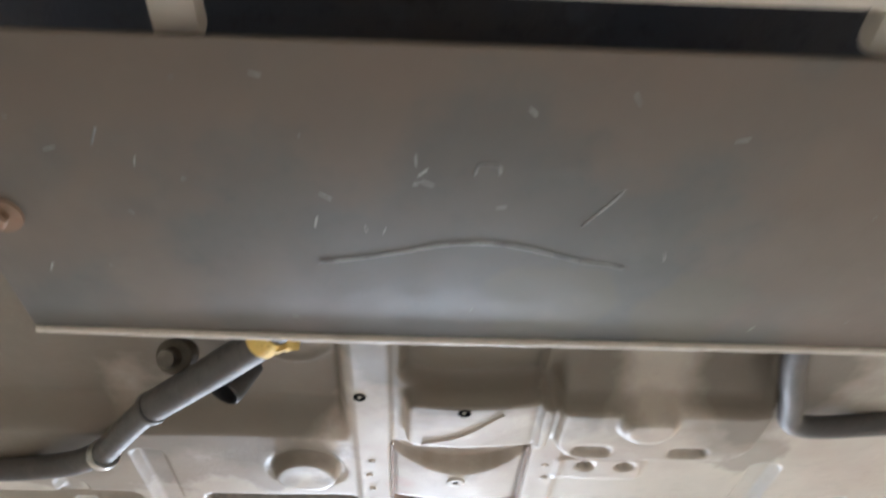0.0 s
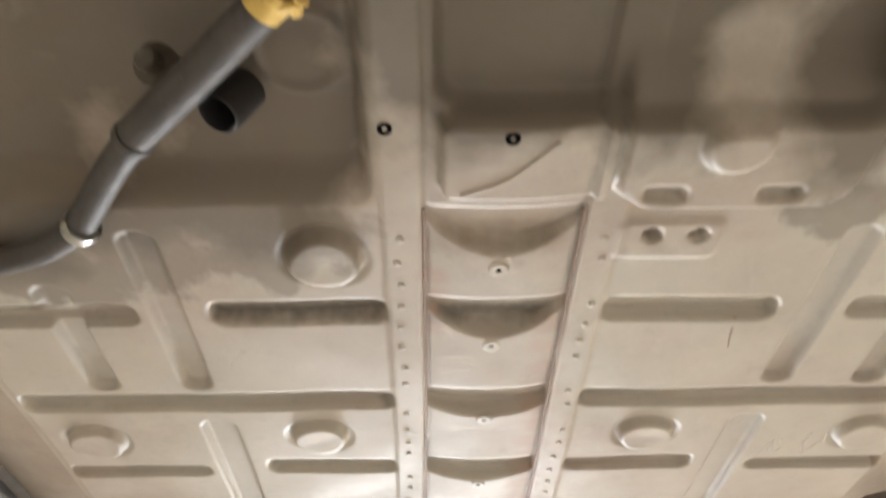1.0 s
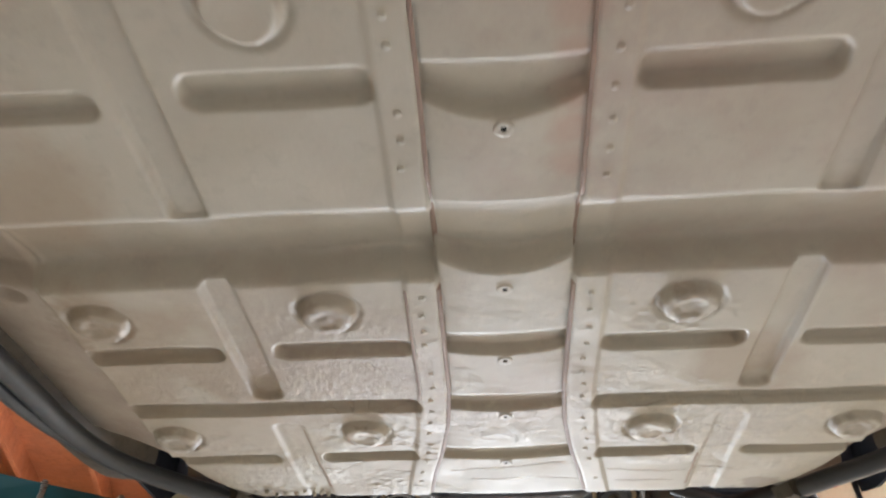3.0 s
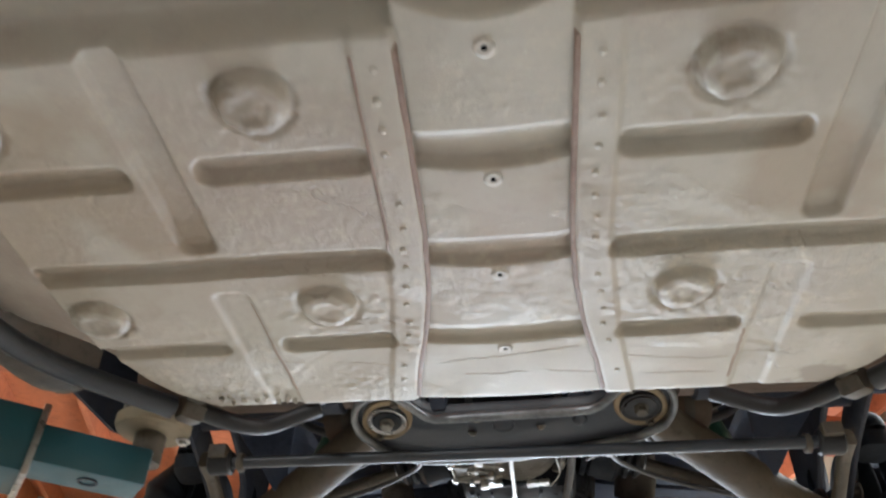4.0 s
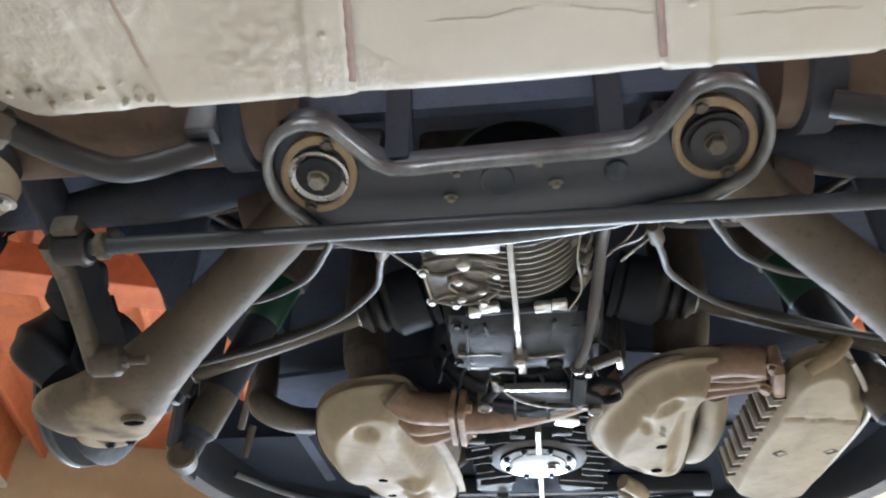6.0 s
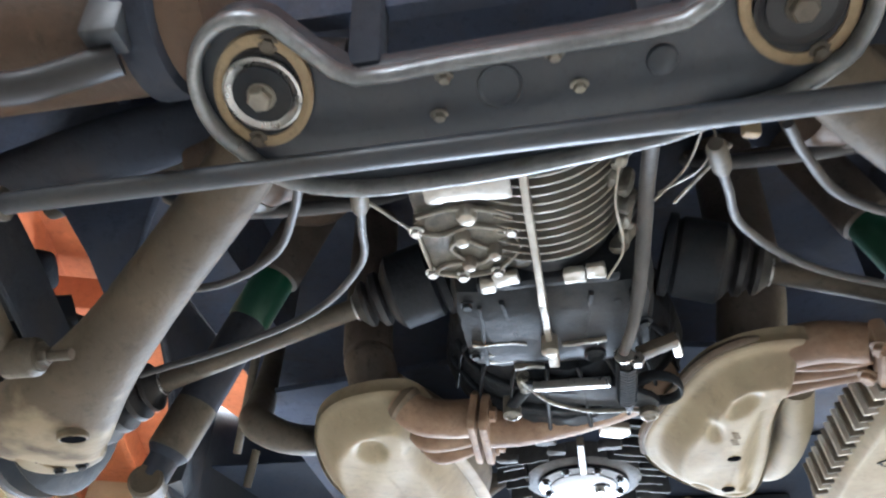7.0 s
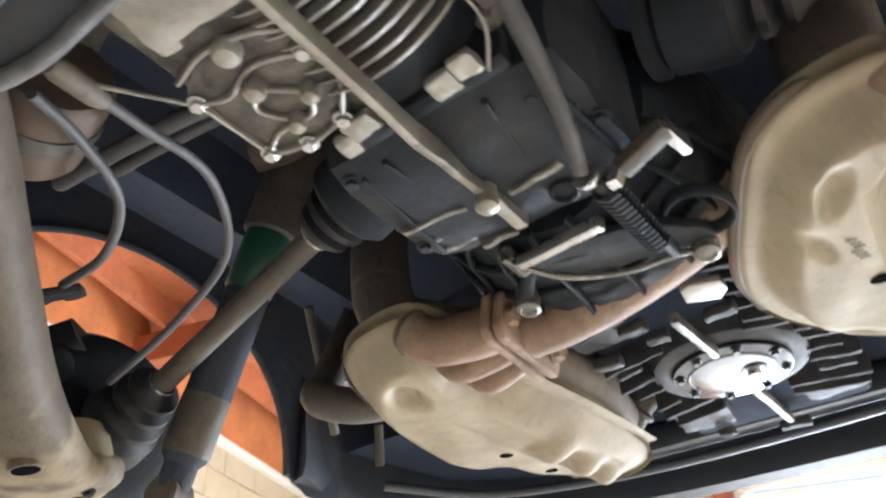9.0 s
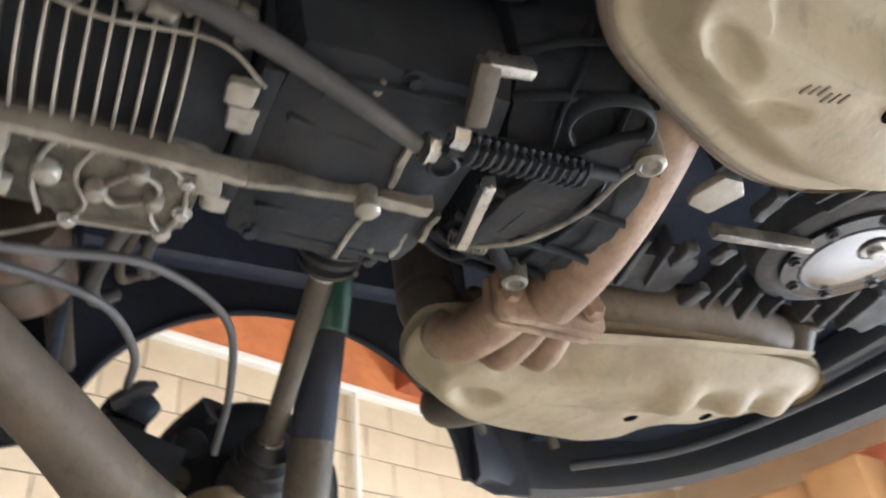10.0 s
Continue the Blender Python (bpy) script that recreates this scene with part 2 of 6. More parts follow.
M_HOLE = material("unlit_hole", (0.006, 0.006, 0.007), 1.0, second=(0.004, 0.004, 0.005), scale=30, bump=0, spec=0.0, speck=0)
M_CASTEDGE = material("grey_oily_case", (0.044, 0.045, 0.048), 0.66, 0.0, second=(0.020, 0.021, 0.024), scale=24, amount=0.8, stain=(0.10, 0.095, 0.085), stain_scale=15, stain_amount=0.4, bump=0.3, spec=0.3)
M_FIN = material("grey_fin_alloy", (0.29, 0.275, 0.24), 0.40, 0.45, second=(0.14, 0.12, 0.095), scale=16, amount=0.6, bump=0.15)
M_SHEET = material("aluminised_exhaust_sheet", (0.285, 0.245, 0.168), 0.70, 0.0, second=(0.215, 0.176, 0.118), scale=9, amount=0.6, stain=(0.155, 0.118, 0.082), stain_scale=6, stain_amount=0.55, bump=0.2, bump_scale=60, spec=0.22, speck=0.3)
M_RUST = material("rusty_exhaust_steel", (0.185, 0.116, 0.073), 0.72, 0.1, second=(0.28, 0.205, 0.142), scale=13, amount=0.75, stain=(0.095, 0.060, 0.042), stain_scale=9, stain_amount=0.6, bump=0.35)
M_RUBBER = material("black_rubber", (0.012, 0.012, 0.014), 0.5, second=(0.024, 0.023, 0.022), scale=20, bump=0.1, spec=0.4)
M_ZINC = material("zinc_steel", (0.42, 0.42, 0.41), 0.30, 0.9, second=(0.24, 0.235, 0.22), scale=30, bump=0.02)
M_PLATE = material("polished_sump_plate", (0.42, 0.45, 0.50), 0.24, 1.0, second=(0.30, 0.33, 0.37), scale=12, rough_var=0.08, bump=0.08, speck=0.2)
M_TAN = material("tan_old_rubber", (0.235, 0.178, 0.100), 0.7, second=(0.17, 0.12, 0.07), scale=40, bump=0.4)
M_TEAL = material("teal_lift_paint", (0.014, 0.075, 0.10), 0.4, second=(0.03, 0.075, 0.085), scale=10, bump=0.08, speck=0.12)
M_WOOD = material("orange_ceiling_timber", (0.58, 0.215, 0.075), 0.55, second=(0.36, 0.13, 0.055), scale=5, stain=(0.30, 0.10, 0.045), stain_scale=3, stain_amount=0.4, bump=0.2)
M_CEILWOOD = material("red_brown_ceiling_timber", (0.46, 0.155, 0.062), 0.6, second=(0.36, 0.115, 0.05), scale=4, amount=0.6, stain=(0.24, 0.075, 0.04), stain_scale=3, stain_amount=0.4, bump=0.2)
M_REDBEAM = material("red_brown_beam", (0.38, 0.115, 0.05), 0.55, second=(0.20, 0.055, 0.03), scale=6, bump=0.2)
M_BLOCK = material("cream_painted_block", (0.49, 0.42, 0.295), 0.7, second=(0.42, 0.355, 0.245), scale=6, amount=0.5, bump=0.4, bump_scale=70, speck=0.12)
M_MORTAR = material("mortar", (0.47, 0.40, 0.285), 0.85, second=(0.42, 0.37, 0.28), scale=12, bump=0.4, speck=0.12)
M_FLOOR = material("concrete_floor", (0.50, 0.485, 0.45), 0.7, second=(0.38, 0.37, 0.34), scale=3, stain=(0.2, 0.19, 0.18), stain_scale=1.1, stain_amount=0.5, bump=0.2, bump_scale=30)
M_WHITE = material("white_door_paint", (0.78, 0.77, 0.72), 0.5, second=(0.66, 0.64, 0.58), scale=4, bump=0.05, speck=0.12)
M_CARD = material("cardboard", (0.37, 0.225, 0.098), 0.75, second=(0.29, 0.165, 0.07), scale=7, bump=0.1, speck=0.12)
M_BAG = material("grey_green_cloth", (0.16, 0.155, 0.10), 0.85, second=(0.09, 0.09, 0.07), scale=9, amount=0.7, bump=0.4)
M_GREEN = material("green_damper_paint", (0.006, 0.05, 0.024), 0.4, second=(0.02, 0.06, 0.035), scale=14, speck=0.12)
M_YELLOW = material("yellow_foam", (0.62, 0.45, 0.12), 0.7, second=(0.45, 0.28, 0.08), scale=30, bump=0.4)
M_BROWN = material("brown_primer_tube", (0.105, 0.070, 0.046), 0.6, second=(0.060, 0.044, 0.034), scale=8, amount=0.7, stain=(0.045, 0.040, 0.040), stain_scale=5, stain_amount=0.6, bump=0.3, spec=0.3)
M_HOSE = material("grey_hose", (0.055, 0.054, 0.056), 0.55, spec=0.35, second=(0.085, 0.08, 0.076), scale=20, bump=0.2)

M_GLOW = bpy.data.materials.new("lamp_glow")
M_GLOW.use_nodes = True
M_GLOW.node_tree.nodes["Principled BSDF"].inputs["Emission Color"].default_value = (1.0, 0.88, 0.7, 1)
M_GLOW.node_tree.nodes["Principled BSDF"].inputs["Emission Strength"].default_value = 6


# building helpers
def link(name, bm, mat, parent=None, label="", smooth=True):
    me = bpy.data.meshes.new(name)
    bm.to_mesh(me)
    bm.free()
    me.materials.append(mat)
    if smooth:
        me.polygons.foreach_set("use_smooth", [True] * len(me.polygons))
        me.set_sharp_from_angle(angle=radians(38))
    ob = new(name, me)
    if parent:
        ob.parent = parent
    if label:
        ob["label"] = label
    return ob




def thing(name, label, category, group="", kind="", at=(0, 0, 0)):
    ob = new(name)
    ob.location = at
    ob.empty_display_size = 0.05
    return tagged(ob, label, category, group, kind)


def frame_on(direction, up=(0, 0, 1)):
    """A rotation whose Z runs along the direction and whose X is as near to level as it can be."""
    z = Vector(direction).normalized()
    u = Vector(up)
    if abs(z.dot(u)) > 0.98:
        u = Vector((0, 1, 0))
    x = u.cross(z).normalized()
    return Matrix((x, z.cross(x), z)).transposed()


def smooth_line(points, steps):
    p = [Vector(q) for q in points]
    if len(p) < 3 or steps < 2:
        return p
    p = [p[0] * 2 - p[1]] + p + [p[-1] * 2 - p[-2]]
    out = []
    for i in range(1, len(p) - 2):
        for k in range(steps):
            t = k / steps
            a, b, c, d = p[i - 1:i + 3]
            out.append(0.5 * (2 * b + (c - a) * t + (2 * a - 5 * b + 4 * c - d) * t * t + (3 * b - a - 3 * c + d) * t ** 3))
    return out + [p[-2]]


def ring_loft(bm, rings, caps=True):
    rows = [[bm.verts.new(v) for v in r] for r in rings]
    for a, b in zip(rows, rows[1:]):
        k = len(a)
        for i in range(k):
            bm.faces.new((a[i], a[(i + 1) % k], b[(i + 1) % k], b[i]))
    if caps:
        bm.faces.new(rows[0][::-1])
        bm.faces.new(rows[-1])


def sweep(bm, points, radius, sides=16, steps=8, flat=1.0, power=2.0, up=(0, 0, 1)):
    """A tube along a smooth line; radius: one number or one for each point; flat: height over width; power: roundness of the section."""
    line = smooth_line(points, steps)
    rad = list(radius) if isinstance(radius, list) else [radius] * len(points)
    rad = [r if isinstance(r, tuple) else (r, r * flat) for r in rad]
    per = (len(line) - 1) / max(len(points) - 1, 1)
    glide = smooth_line([(rx, ry, 0) for rx, ry in rad], steps) if len(rad) > 2 and len(rad) == len(points) and steps > 1 else None
    rings = []
    for i, c in enumerate(line):
        d = (line[min(i + 1, len(line) - 1)] - line[max(i - 1, 0)])
        m = frame_on(d, up)
        u = i / per
        k = min(int(u), len(rad) - 2) if len(rad) > 1 else 0
        r0, r1 = (rad[k], rad[k + 1]) if len(rad) > 1 else (rad[0], rad[0])
        t = u - k
        t = t * t * (3 - 2 * t)
        rx, ry = r0[0] + (r1[0] - r0[0]) * t, r0[1] + (r1[1] - r0[1]) * t
        if glide:
            rx, ry = max(glide[i].x, 0.001), max(glide[i].y, 0.001)
        ring = []
        for s in range(sides):
            a = 2 * math.pi * s / sides
            ca, sa = math.cos(a), math.sin(a)
            e = 2 / power
            ring.append(c + m @ Vector((rx * math.copysign(abs(ca) ** e, ca), ry * math.copysign(abs(sa) ** e, sa), 0)))
        rings.append(ring)
    ring_loft(bm, rings)
    return bm


def tube(points, radius, **k):
    return sweep(bmesh.new(), points, radius, **k)


def lathe(bm, profile, origin, direction, sides=24):
    """Turned form: (radius, height) pairs about an axis from origin along direction."""
    m = frame_on(direction)
    o = Vector(origin)
    rings = [[o + m @ Vector((max(r, 1e-4) * math.cos(2 * math.pi * s / sides), max(r, 1e-4) * math.sin(2 * math.pi * s / sides), h)) for s in range(sides)] for r, h in profile]
    ring_loft(bm, rings)
    return bm


def turned(profile, origin, direction, sides=24):
    return lathe(bmesh.new(), profile, origin, direction, sides)


def bevelled(bm, width, segments=2):
    edges = [e for e in bm.edges if len(e.link_faces) == 2 and e.calc_face_angle(0) > 0.6]
    bmesh.ops.bevel(bm, geom=edges, offset=width, segments=segments, profile=0.6, affect="EDGES", clamp_overlap=True)
    return bm


def block(bm, centre, size, turn=(0, 0, 0), bevel=0.003):
    b = bmesh.new()
    bmesh.ops.create_cube(b, size=1.0, matrix=Matrix.Diagonal((*size, 1)))
    if bevel:
        bevelled(b, min(bevel, min(size) * 0.4))
    b.transform(pose(*centre, *turn))
    me = bpy.data.meshes.new("t")
    b.to_mesh(me)
    b.free()
    bm.from_mesh(me)
    bpy.data.meshes.remove(me)
    return bm


def box(centre, size, turn=(0, 0, 0), bevel=0.003):
    return block(bmesh.new(), centre, size, turn, bevel)


def slab(outline, thickness, m, bevel=0.002):
    """A plate with the outline (x, y), its visible face at z = 0 of the pose m and its body behind it."""
    b = bmesh.new()
    f = b.faces.new([b.verts.new((x, y, 0)) for x, y in outline])
    ext = bmesh.ops.extrude_face_region(b, geom=[f])
    bmesh.ops.translate(b, verts=[v for v in ext["geom"] if isinstance(v, bmesh.types.BMVert)], vec=(0, 0, thickness))
    bmesh.ops.recalc_face_normals(b, faces=b.faces)
    if bevel:
        bevelled(b, bevel)
    b.transform(m)
    return b


def hex_bolt(bm, origin, direction, r=0.008, washer=1.6):
    lathe(bm, [(r * washer, 0), (r * washer, r * 0.25), (r * 1.1, r * 0.3)], origin, direction, 20)
    lathe(bm, [(r, r * 0.2), (r, r * 0.95), (r * 0.85, r * 1.1)], origin, direction, 6)
    return bm


car = thing("car", "underside of a raised rear-engined sports car with beige floor pan", "car")

# floor pan: one pressed sheet with beads, slots, discs, tunnel strip and rolled edges
PX0, PX1, PY0, PY1, CELL = -0.70, 0.70, 0.40, 2.272, 0.0034
PAN_Z = 1.70


def lerp_table(v, table):
    return np.interp(v, [a for a, _ in table], [b for _, b in table])


def sstep(v, a, b):
    t = np.clip((v - a) / (b - a), 0, 1)
    return t * t * (3 - 2 * t)


def slot_sdf(x, y, x0, x1, y0, y1, r):
    qx, qy = np.abs(x - (x0 + x1) / 2) - (x1 - x0) / 2 + r, np.abs(y - (y0 + y1) / 2) - (y1 - y0) / 2 + r
    return np.hypot(np.maximum(qx, 0), np.maximum(qy, 0)) + np.minimum(np.maximum(qx, qy), 0) - r


def pan_height(x, y):
    x = x - lerp_table(y, [(0.4, 0.015), (1.3, 0.013), (2.1, 0.003)])
    ax = np.abs(x)
    inner = lerp_table(y, [(0.4, 0.074), (1.1, 0.076), (1.45, 0.081), (1.85, 0.085), (1.96, 0.093), (2.06, 0.108), (2.15, 0.128), (2.25, 0.144)])
    outer = lerp_table(y, [(0.4, 0.114), (1.1, 0.115), (1.45, 0.121), (1.85, 0.128), (1.98, 0.142), (2.06, 0.152), (2.25, 0.186)])
    h = np.zeros_like(x)
    slots = []
    for s in (-1, 1):
        slots += [(s, 0.116, 0.306, 0.898, 0.938, 0.013), (s, 0.385, 0.575, 0.901, 0.939, 0.013), (s, 0.334, 0.370, 0.790, 1.069, 0.012), (s, 0.446, 0.482, 0.870, 1.072, 0.012),
                  (s, 0.116, 0.580, 1.081, 1.122, 0.014), (s, 0.120, 0.302, 1.261, 1.303, 0.012), (s, 0.384, 0.585, 1.272, 1.306, 0.012), (s, 0.326, 0.370, 1.150, 1.460, 0.011),
                  (s, 0.128, 0.318, 1.712, 1.750, 0.013), (s, 0.392, 0.588, 1.713, 1.751, 0.013), (s, 0.336, 0.380, 1.570, 1.864, 0.011),
                  (s, 0.130, 0.590, 1.875, 1.915, 0.014), (s, 0.150, 0.314, 2.056, 2.092, 0.012), (s, 0.390, 0.590, 2.060, 2.093, 0.010), (s, 0.326, 0.376, 1.945, 2.30, 0.0035)]
    for s, x0, x1, y0, y1, d in slots:
        q = slot_sdf(s * x, y, x0, x1, y0, y1, 0.016)
        lean = 0.36 + 0.74 * np.clip((y - y0) / (y1 - y0), 0, 1) if x1 - x0 > y1 - y0 else 0.72
        h = np.maximum(h, 1.35 * d * lean * sstep(-q, -0.0015, 0.0045))
    # wide cross bead under the seats
    near, far = 1.450, 1.578
    h = np.maximum(h, 0.040 * (0.45 * sstep(y, near - 0.004, near + 0.03) + 0.55 * sstep(y, near, far - 0.02)) * (1 - sstep(y, far - 0.022, far + 0.003))  * (1 - 0.35 * sstep(ax, 0.575, 0.60)))
    # pressed discs
    discs = [(-0.174, 0.829, 0.038, 0.012)] + [(s * cx, cy, 0.037, d) for s in (-1, 1) for cx, cy, d in
             ((0.218, 1.193, 0.010), (0.517, 1.200, 0.010), (0.228, 1.643, 0.010), (0.535, 1.650, 0.009), (0.228, 1.987, 0.009), (0.545, 1.990, 0.009))]
    for cx, cy, r, d in discs:
        q = np.hypot(x - cx, y - cy)
        ang = np.arctan2(y - cy, x - cx)
        rr = r * (1 + 0.03 * np.sin(3 * ang + cx * 40))
        h = h - d * (1 - sstep(q, rr - 0.0050, rr + 0.0015)) * (0.88 + 0.12 * sstep(q, 0, r)) + 0.0042 * np.exp(-((q - rr - 0.0035) / 0.0035) ** 2) - (0.0016 if cy > 1.6 else 0.0) * np.exp(-((q - 0.022) / 0.005) ** 2)
    # flanges along the tunnel stand a little proud of the floor
    fl = sstep(ax, inner - 0.002, inner + 0.003) * (1 - sstep(ax, outer - 0.0015, outer + 0.0025))
    h = h - 0.0032 * fl * (y > 0.5)
    # tunnel strip: bellied, with cross flutes that are deepest in the middle
    u = np.clip(ax / inner, 0, 1)
    mid = (ax < inner)
    belly = (-0.006 * (1 - u ** 2) + 0.003) * np.interp(y, [1.6, 2.0], [1.0, 0.45])
    flute = np.zeros_like(x)
    for y0, w, d in ((0.765, 0.070, 0.014), (0.900, 0.078, 0.019), (1.080, 0.074, 0.018), (1.268, 0.070, 0.016), (1.452, 0.132, 0.026), (1.706, 0.056, 0.011), (1.874, 0.054, 0.010), (2.054, 0.048, 0.009)):
        bow = 0.8 if y0 < 1 else 0.2 if w > 0.1 else 0.38 if y0 < 1.6 else 0.15
        y0, w = y0 - 0.006, w * 0.92
        ww = w * np.clip(1 - bow * u ** 2, 0.02, 1)
        t = (y - y0) / ww
        flute = flute + 1.15 * d * (1 - 0.9 * bow * u ** 2) * (0.40 * sstep(t, -0.02, 0.08) + 0.70 * np.clip(t / 0.85, 0, 1)) * (1 - sstep(t, 0.85, 1.02))
    h = np.where(mid, belly + flute, h)
    h = h + 0.0012 * np.exp(-((ax - inner) / 0.0035) ** 2)
    # front: raised bay on one side, hanging boxes on the other
    bay = (1 - sstep(y, 0.715, 0.758)) * (1 - sstep(x, -0.135, -0.118))
    h = h + 0.030 * bay * (1 + (0.72 - y))
    disc = np.hypot(x + 0.172, y - 0.612)
    h = h - 0.004 * np.exp(-((disc - 0.037) / 0.004) ** 2)
    centre_box = (1 - sstep(slot_sdf(x, y, -0.060, 0.090, 0.650, 0.738, 0.012), -0.003, 0.003))
    h = h - 0.016 * centre_box
    hang = (1 - sstep(slot_sdf(x, y, 0.090, 0.306, 0.56, 0.746, 0.04), -0.009, 0.005)) * sstep(y, 0.585, 0.650)
    h = h * (1 - hang) - 0.026 * hang
    upper = 1 - sstep(slot_sdf(x, y, -0.066, 0.306, 0.30, 0.648, 0.03), -0.010, 0.004)
    h = h + 0.020 * upper
    q = np.hypot(x - 0.182, y - 0.664)
    h = h - 0.010 * (1 - sstep(q, 0.022, 0.032))
    for x0, x1 in ((0.118, 0.150), (0.218, 0.252)):
        h = h + 0.010 * (1 - sstep(slot_sdf(x, y, x0, x1, 0.716, 0.728, 0.004), -0.002, 0.005))
    rib = 1 - sstep(slot_sdf(x, y, 0.112, 0.21, 0.778, 0.83, 0.008), -0.003, 0.004)
    h = h - 0.004 * rib
    for cx in (0.143, 0.188):
        h = h + 0.022 * (1 - sstep(np.hypot(x - cx, y - 0.796), 0.006, 0.010))
    # shallow random waviness of old sheet
    h = h + 0.0012 * np.sin(x * 23 + 1.7 * np.sin(y * 9)) * np.sin(y * 19 + np.cos(x * 11))
    # crusted coating round the rear discs and along the flanges
    rough = np.zeros_like(x)
    for k in range(14):
        a, w = 2.399 * k, 2 * math.pi / (0.010 + 0.0012 * k)
        rough = rough + np.sin(w * (x * math.cos(a) + y * math.sin(a)) + 1.9 * k + 2.2 * np.sin(x * 31 + 1.3 * k) + 2.0 * np.sin(y * 27 - k))
    spots = np.zeros_like(x)
    for cx, cy, r in ((-0.235, 1.655, 0.075), (-0.545, 1.66, 0.085), (0.225, 1.665, 0.080), (0.54, 1.665, 0.07), (-0.20, 2.00, 0.09), (0.24, 2.00, 0.10), (-0.54, 2.0, 0.07), (0.56, 1.99, 0.08), (-0.14, 2.06, 0.06), (-0.42, 2.22, 0.09), (-0.22, 2.19, 0.06)):
        spots = np.maximum(spots, np.clip(1.25 - np.hypot(x - cx, y - cy) / r + 0.25 * np.sin(x * 83 + y * 41) * np.sin(y * 67 - x * 23), 0, 1))
    h = h - 0.00055 * np.clip(rough * 0.45 - 0.2, -0.8, 1.8) * spots
    # sides turn up to the sills, the back edge rolls up
    side = lerp_table(y, [(0.4, 0.583), (1.95, 0.585), (2.06, 0.580), (2.15, 0.545), (2.20, 0.515), (2.27, 0.44)])
    h = h + 0.022 * np.clip((ax - side) / 0.1, 0, 1.2) + 0.08 * sstep(y, 2.0, 2.2) * np.clip((ax - side) / 0.1, 0, 1.2) + 0.006 * sstep(ax, side - 0.002, side + 0.003) + 0.012 * np.exp(-(np.hypot((ax - 0.64) / 0.020, (y - 1.60) / 0.012)) ** 4)
    h = h + 0.028 * sstep(y, 2.235, 2.275) ** 2
    return h


def build_pan():
    xs, ys = np.arange(PX0, PX1, CELL), np.arange(PY0, PY1, CELL)
    gx, gy = np.meshgrid(xs, ys)
    z = PAN_Z + pan_height(gx, gy)
    nx, ny = len(xs), len(ys)
    verts = np.stack([gx.ravel(), gy.ravel(), z.ravel()], 1)
    i = np.arange(nx * ny).reshape(ny, nx)
    quads = np.stack([i[:-1, :-1], i[1:, :-1], i[1:, 1:], i[:-1, 1:]], -1).reshape(-1, 4)
    keep = ~((verts[quads[:, 0], 1] > 2.0) & (np.abs(verts[quads[:, 0], 0]) > np.interp(verts[quads[:, 0], 1], [2.0, 2.1, 2.2, 2.27], [0.69, 0.66, 0.61, 0.47])))
    quads = quads[keep]
    me = bpy.data.meshes.new("floor_pan")
    me.vertices.add(len(verts))
    me.vertices.foreach_set("co", verts.ravel())
    me.loops.add(len(quads) * 4)
    me.loops.foreach_set("vertex_index", quads.ravel())
    me.polygons.add(len(quads))
    me.polygons.foreach_set("loop_start", np.arange(0, len(quads) * 4, 4))
    me.polygons.foreach_set("use_smooth", np.ones(len(quads), bool))
    me.update(calc_edges=True)
    me.validate()
    me.materials.append(M_PAN)
    me.materials.append(M_SILL)
    fx, fy = np.abs(verts[quads[:, 0], 0]), verts[quads[:, 0], 1]
    slot_of = np.where((fx > np.interp(fy, [0.4, 1.95, 2.06, 2.15, 2.2], [0.585, 0.587, 0.582, 0.55, 0.7])) & (fy > 0.9), 1, 0).astype(np.int32)
    me.polygons.foreach_set("material_index", slot_of)
    ob = new("floor_pan", me)
    sol = ob.modifiers.new("thickness", "SOLIDIFY")
    sol.thickness, sol.offset = 0.0015, -1
    ob.parent = car
    ob["label"] = "beige coated pressed-steel floor with beads and discs"
    return ob


pan = build_pan()


ROUGH_CAST = {"gearbox": 0.0030, "nose_case": 0.0025, "case_lug": 0.0022, "case_rib": 0.0012, "flange_ear": 0.0020, "case_ledge": 0.0022, "case_boss": 0.0035, "slave_bracket": 0.0012, "case_pad": 0.0025, "sump_rib": 0.0016, "case_step": 0.003, "case_web": 0.0012,
              "shift_cover": 0.0012, "end_flange": 0.0020, "case_fin": 0.0015, "data_strip": 0.0008, "bell_housing": 0.003, "release_fork": 0.0012, "engine": 0.003}


def part(name, bm, mat, parent=None, label="", smooth=True):
    """A mesh under its thing; sand-cast pieces are given an uneven skin first."""
    if name in ROUGH_CAST:
        longest = max(e.calc_length() for e in bm.edges)
        bmesh.ops.subdivide_edges(bm, edges=[e for e in bm.edges if e.calc_length() > longest * 0.3], cuts=5, use_grid_fill=True)
        for v in bm.verts:
            v.co += noise.noise_vector(v.co * 55) * ROUGH_CAST[name] + noise.noise_vector(v.co * 150) * ROUGH_CAST[name] * 0.5
    return link(name, bm, mat, parent, label, smooth)


def small(name, points, radius, mat, parent, label="", **k):
    return part(name, tube(points, radius, **k), mat, parent, label)


def pan_z(x, y):
    return PAN_Z + float(pan_height(np.array([x]), np.array([y]))[0])


# rivets and bolts in the pan
rivet_mesh = None
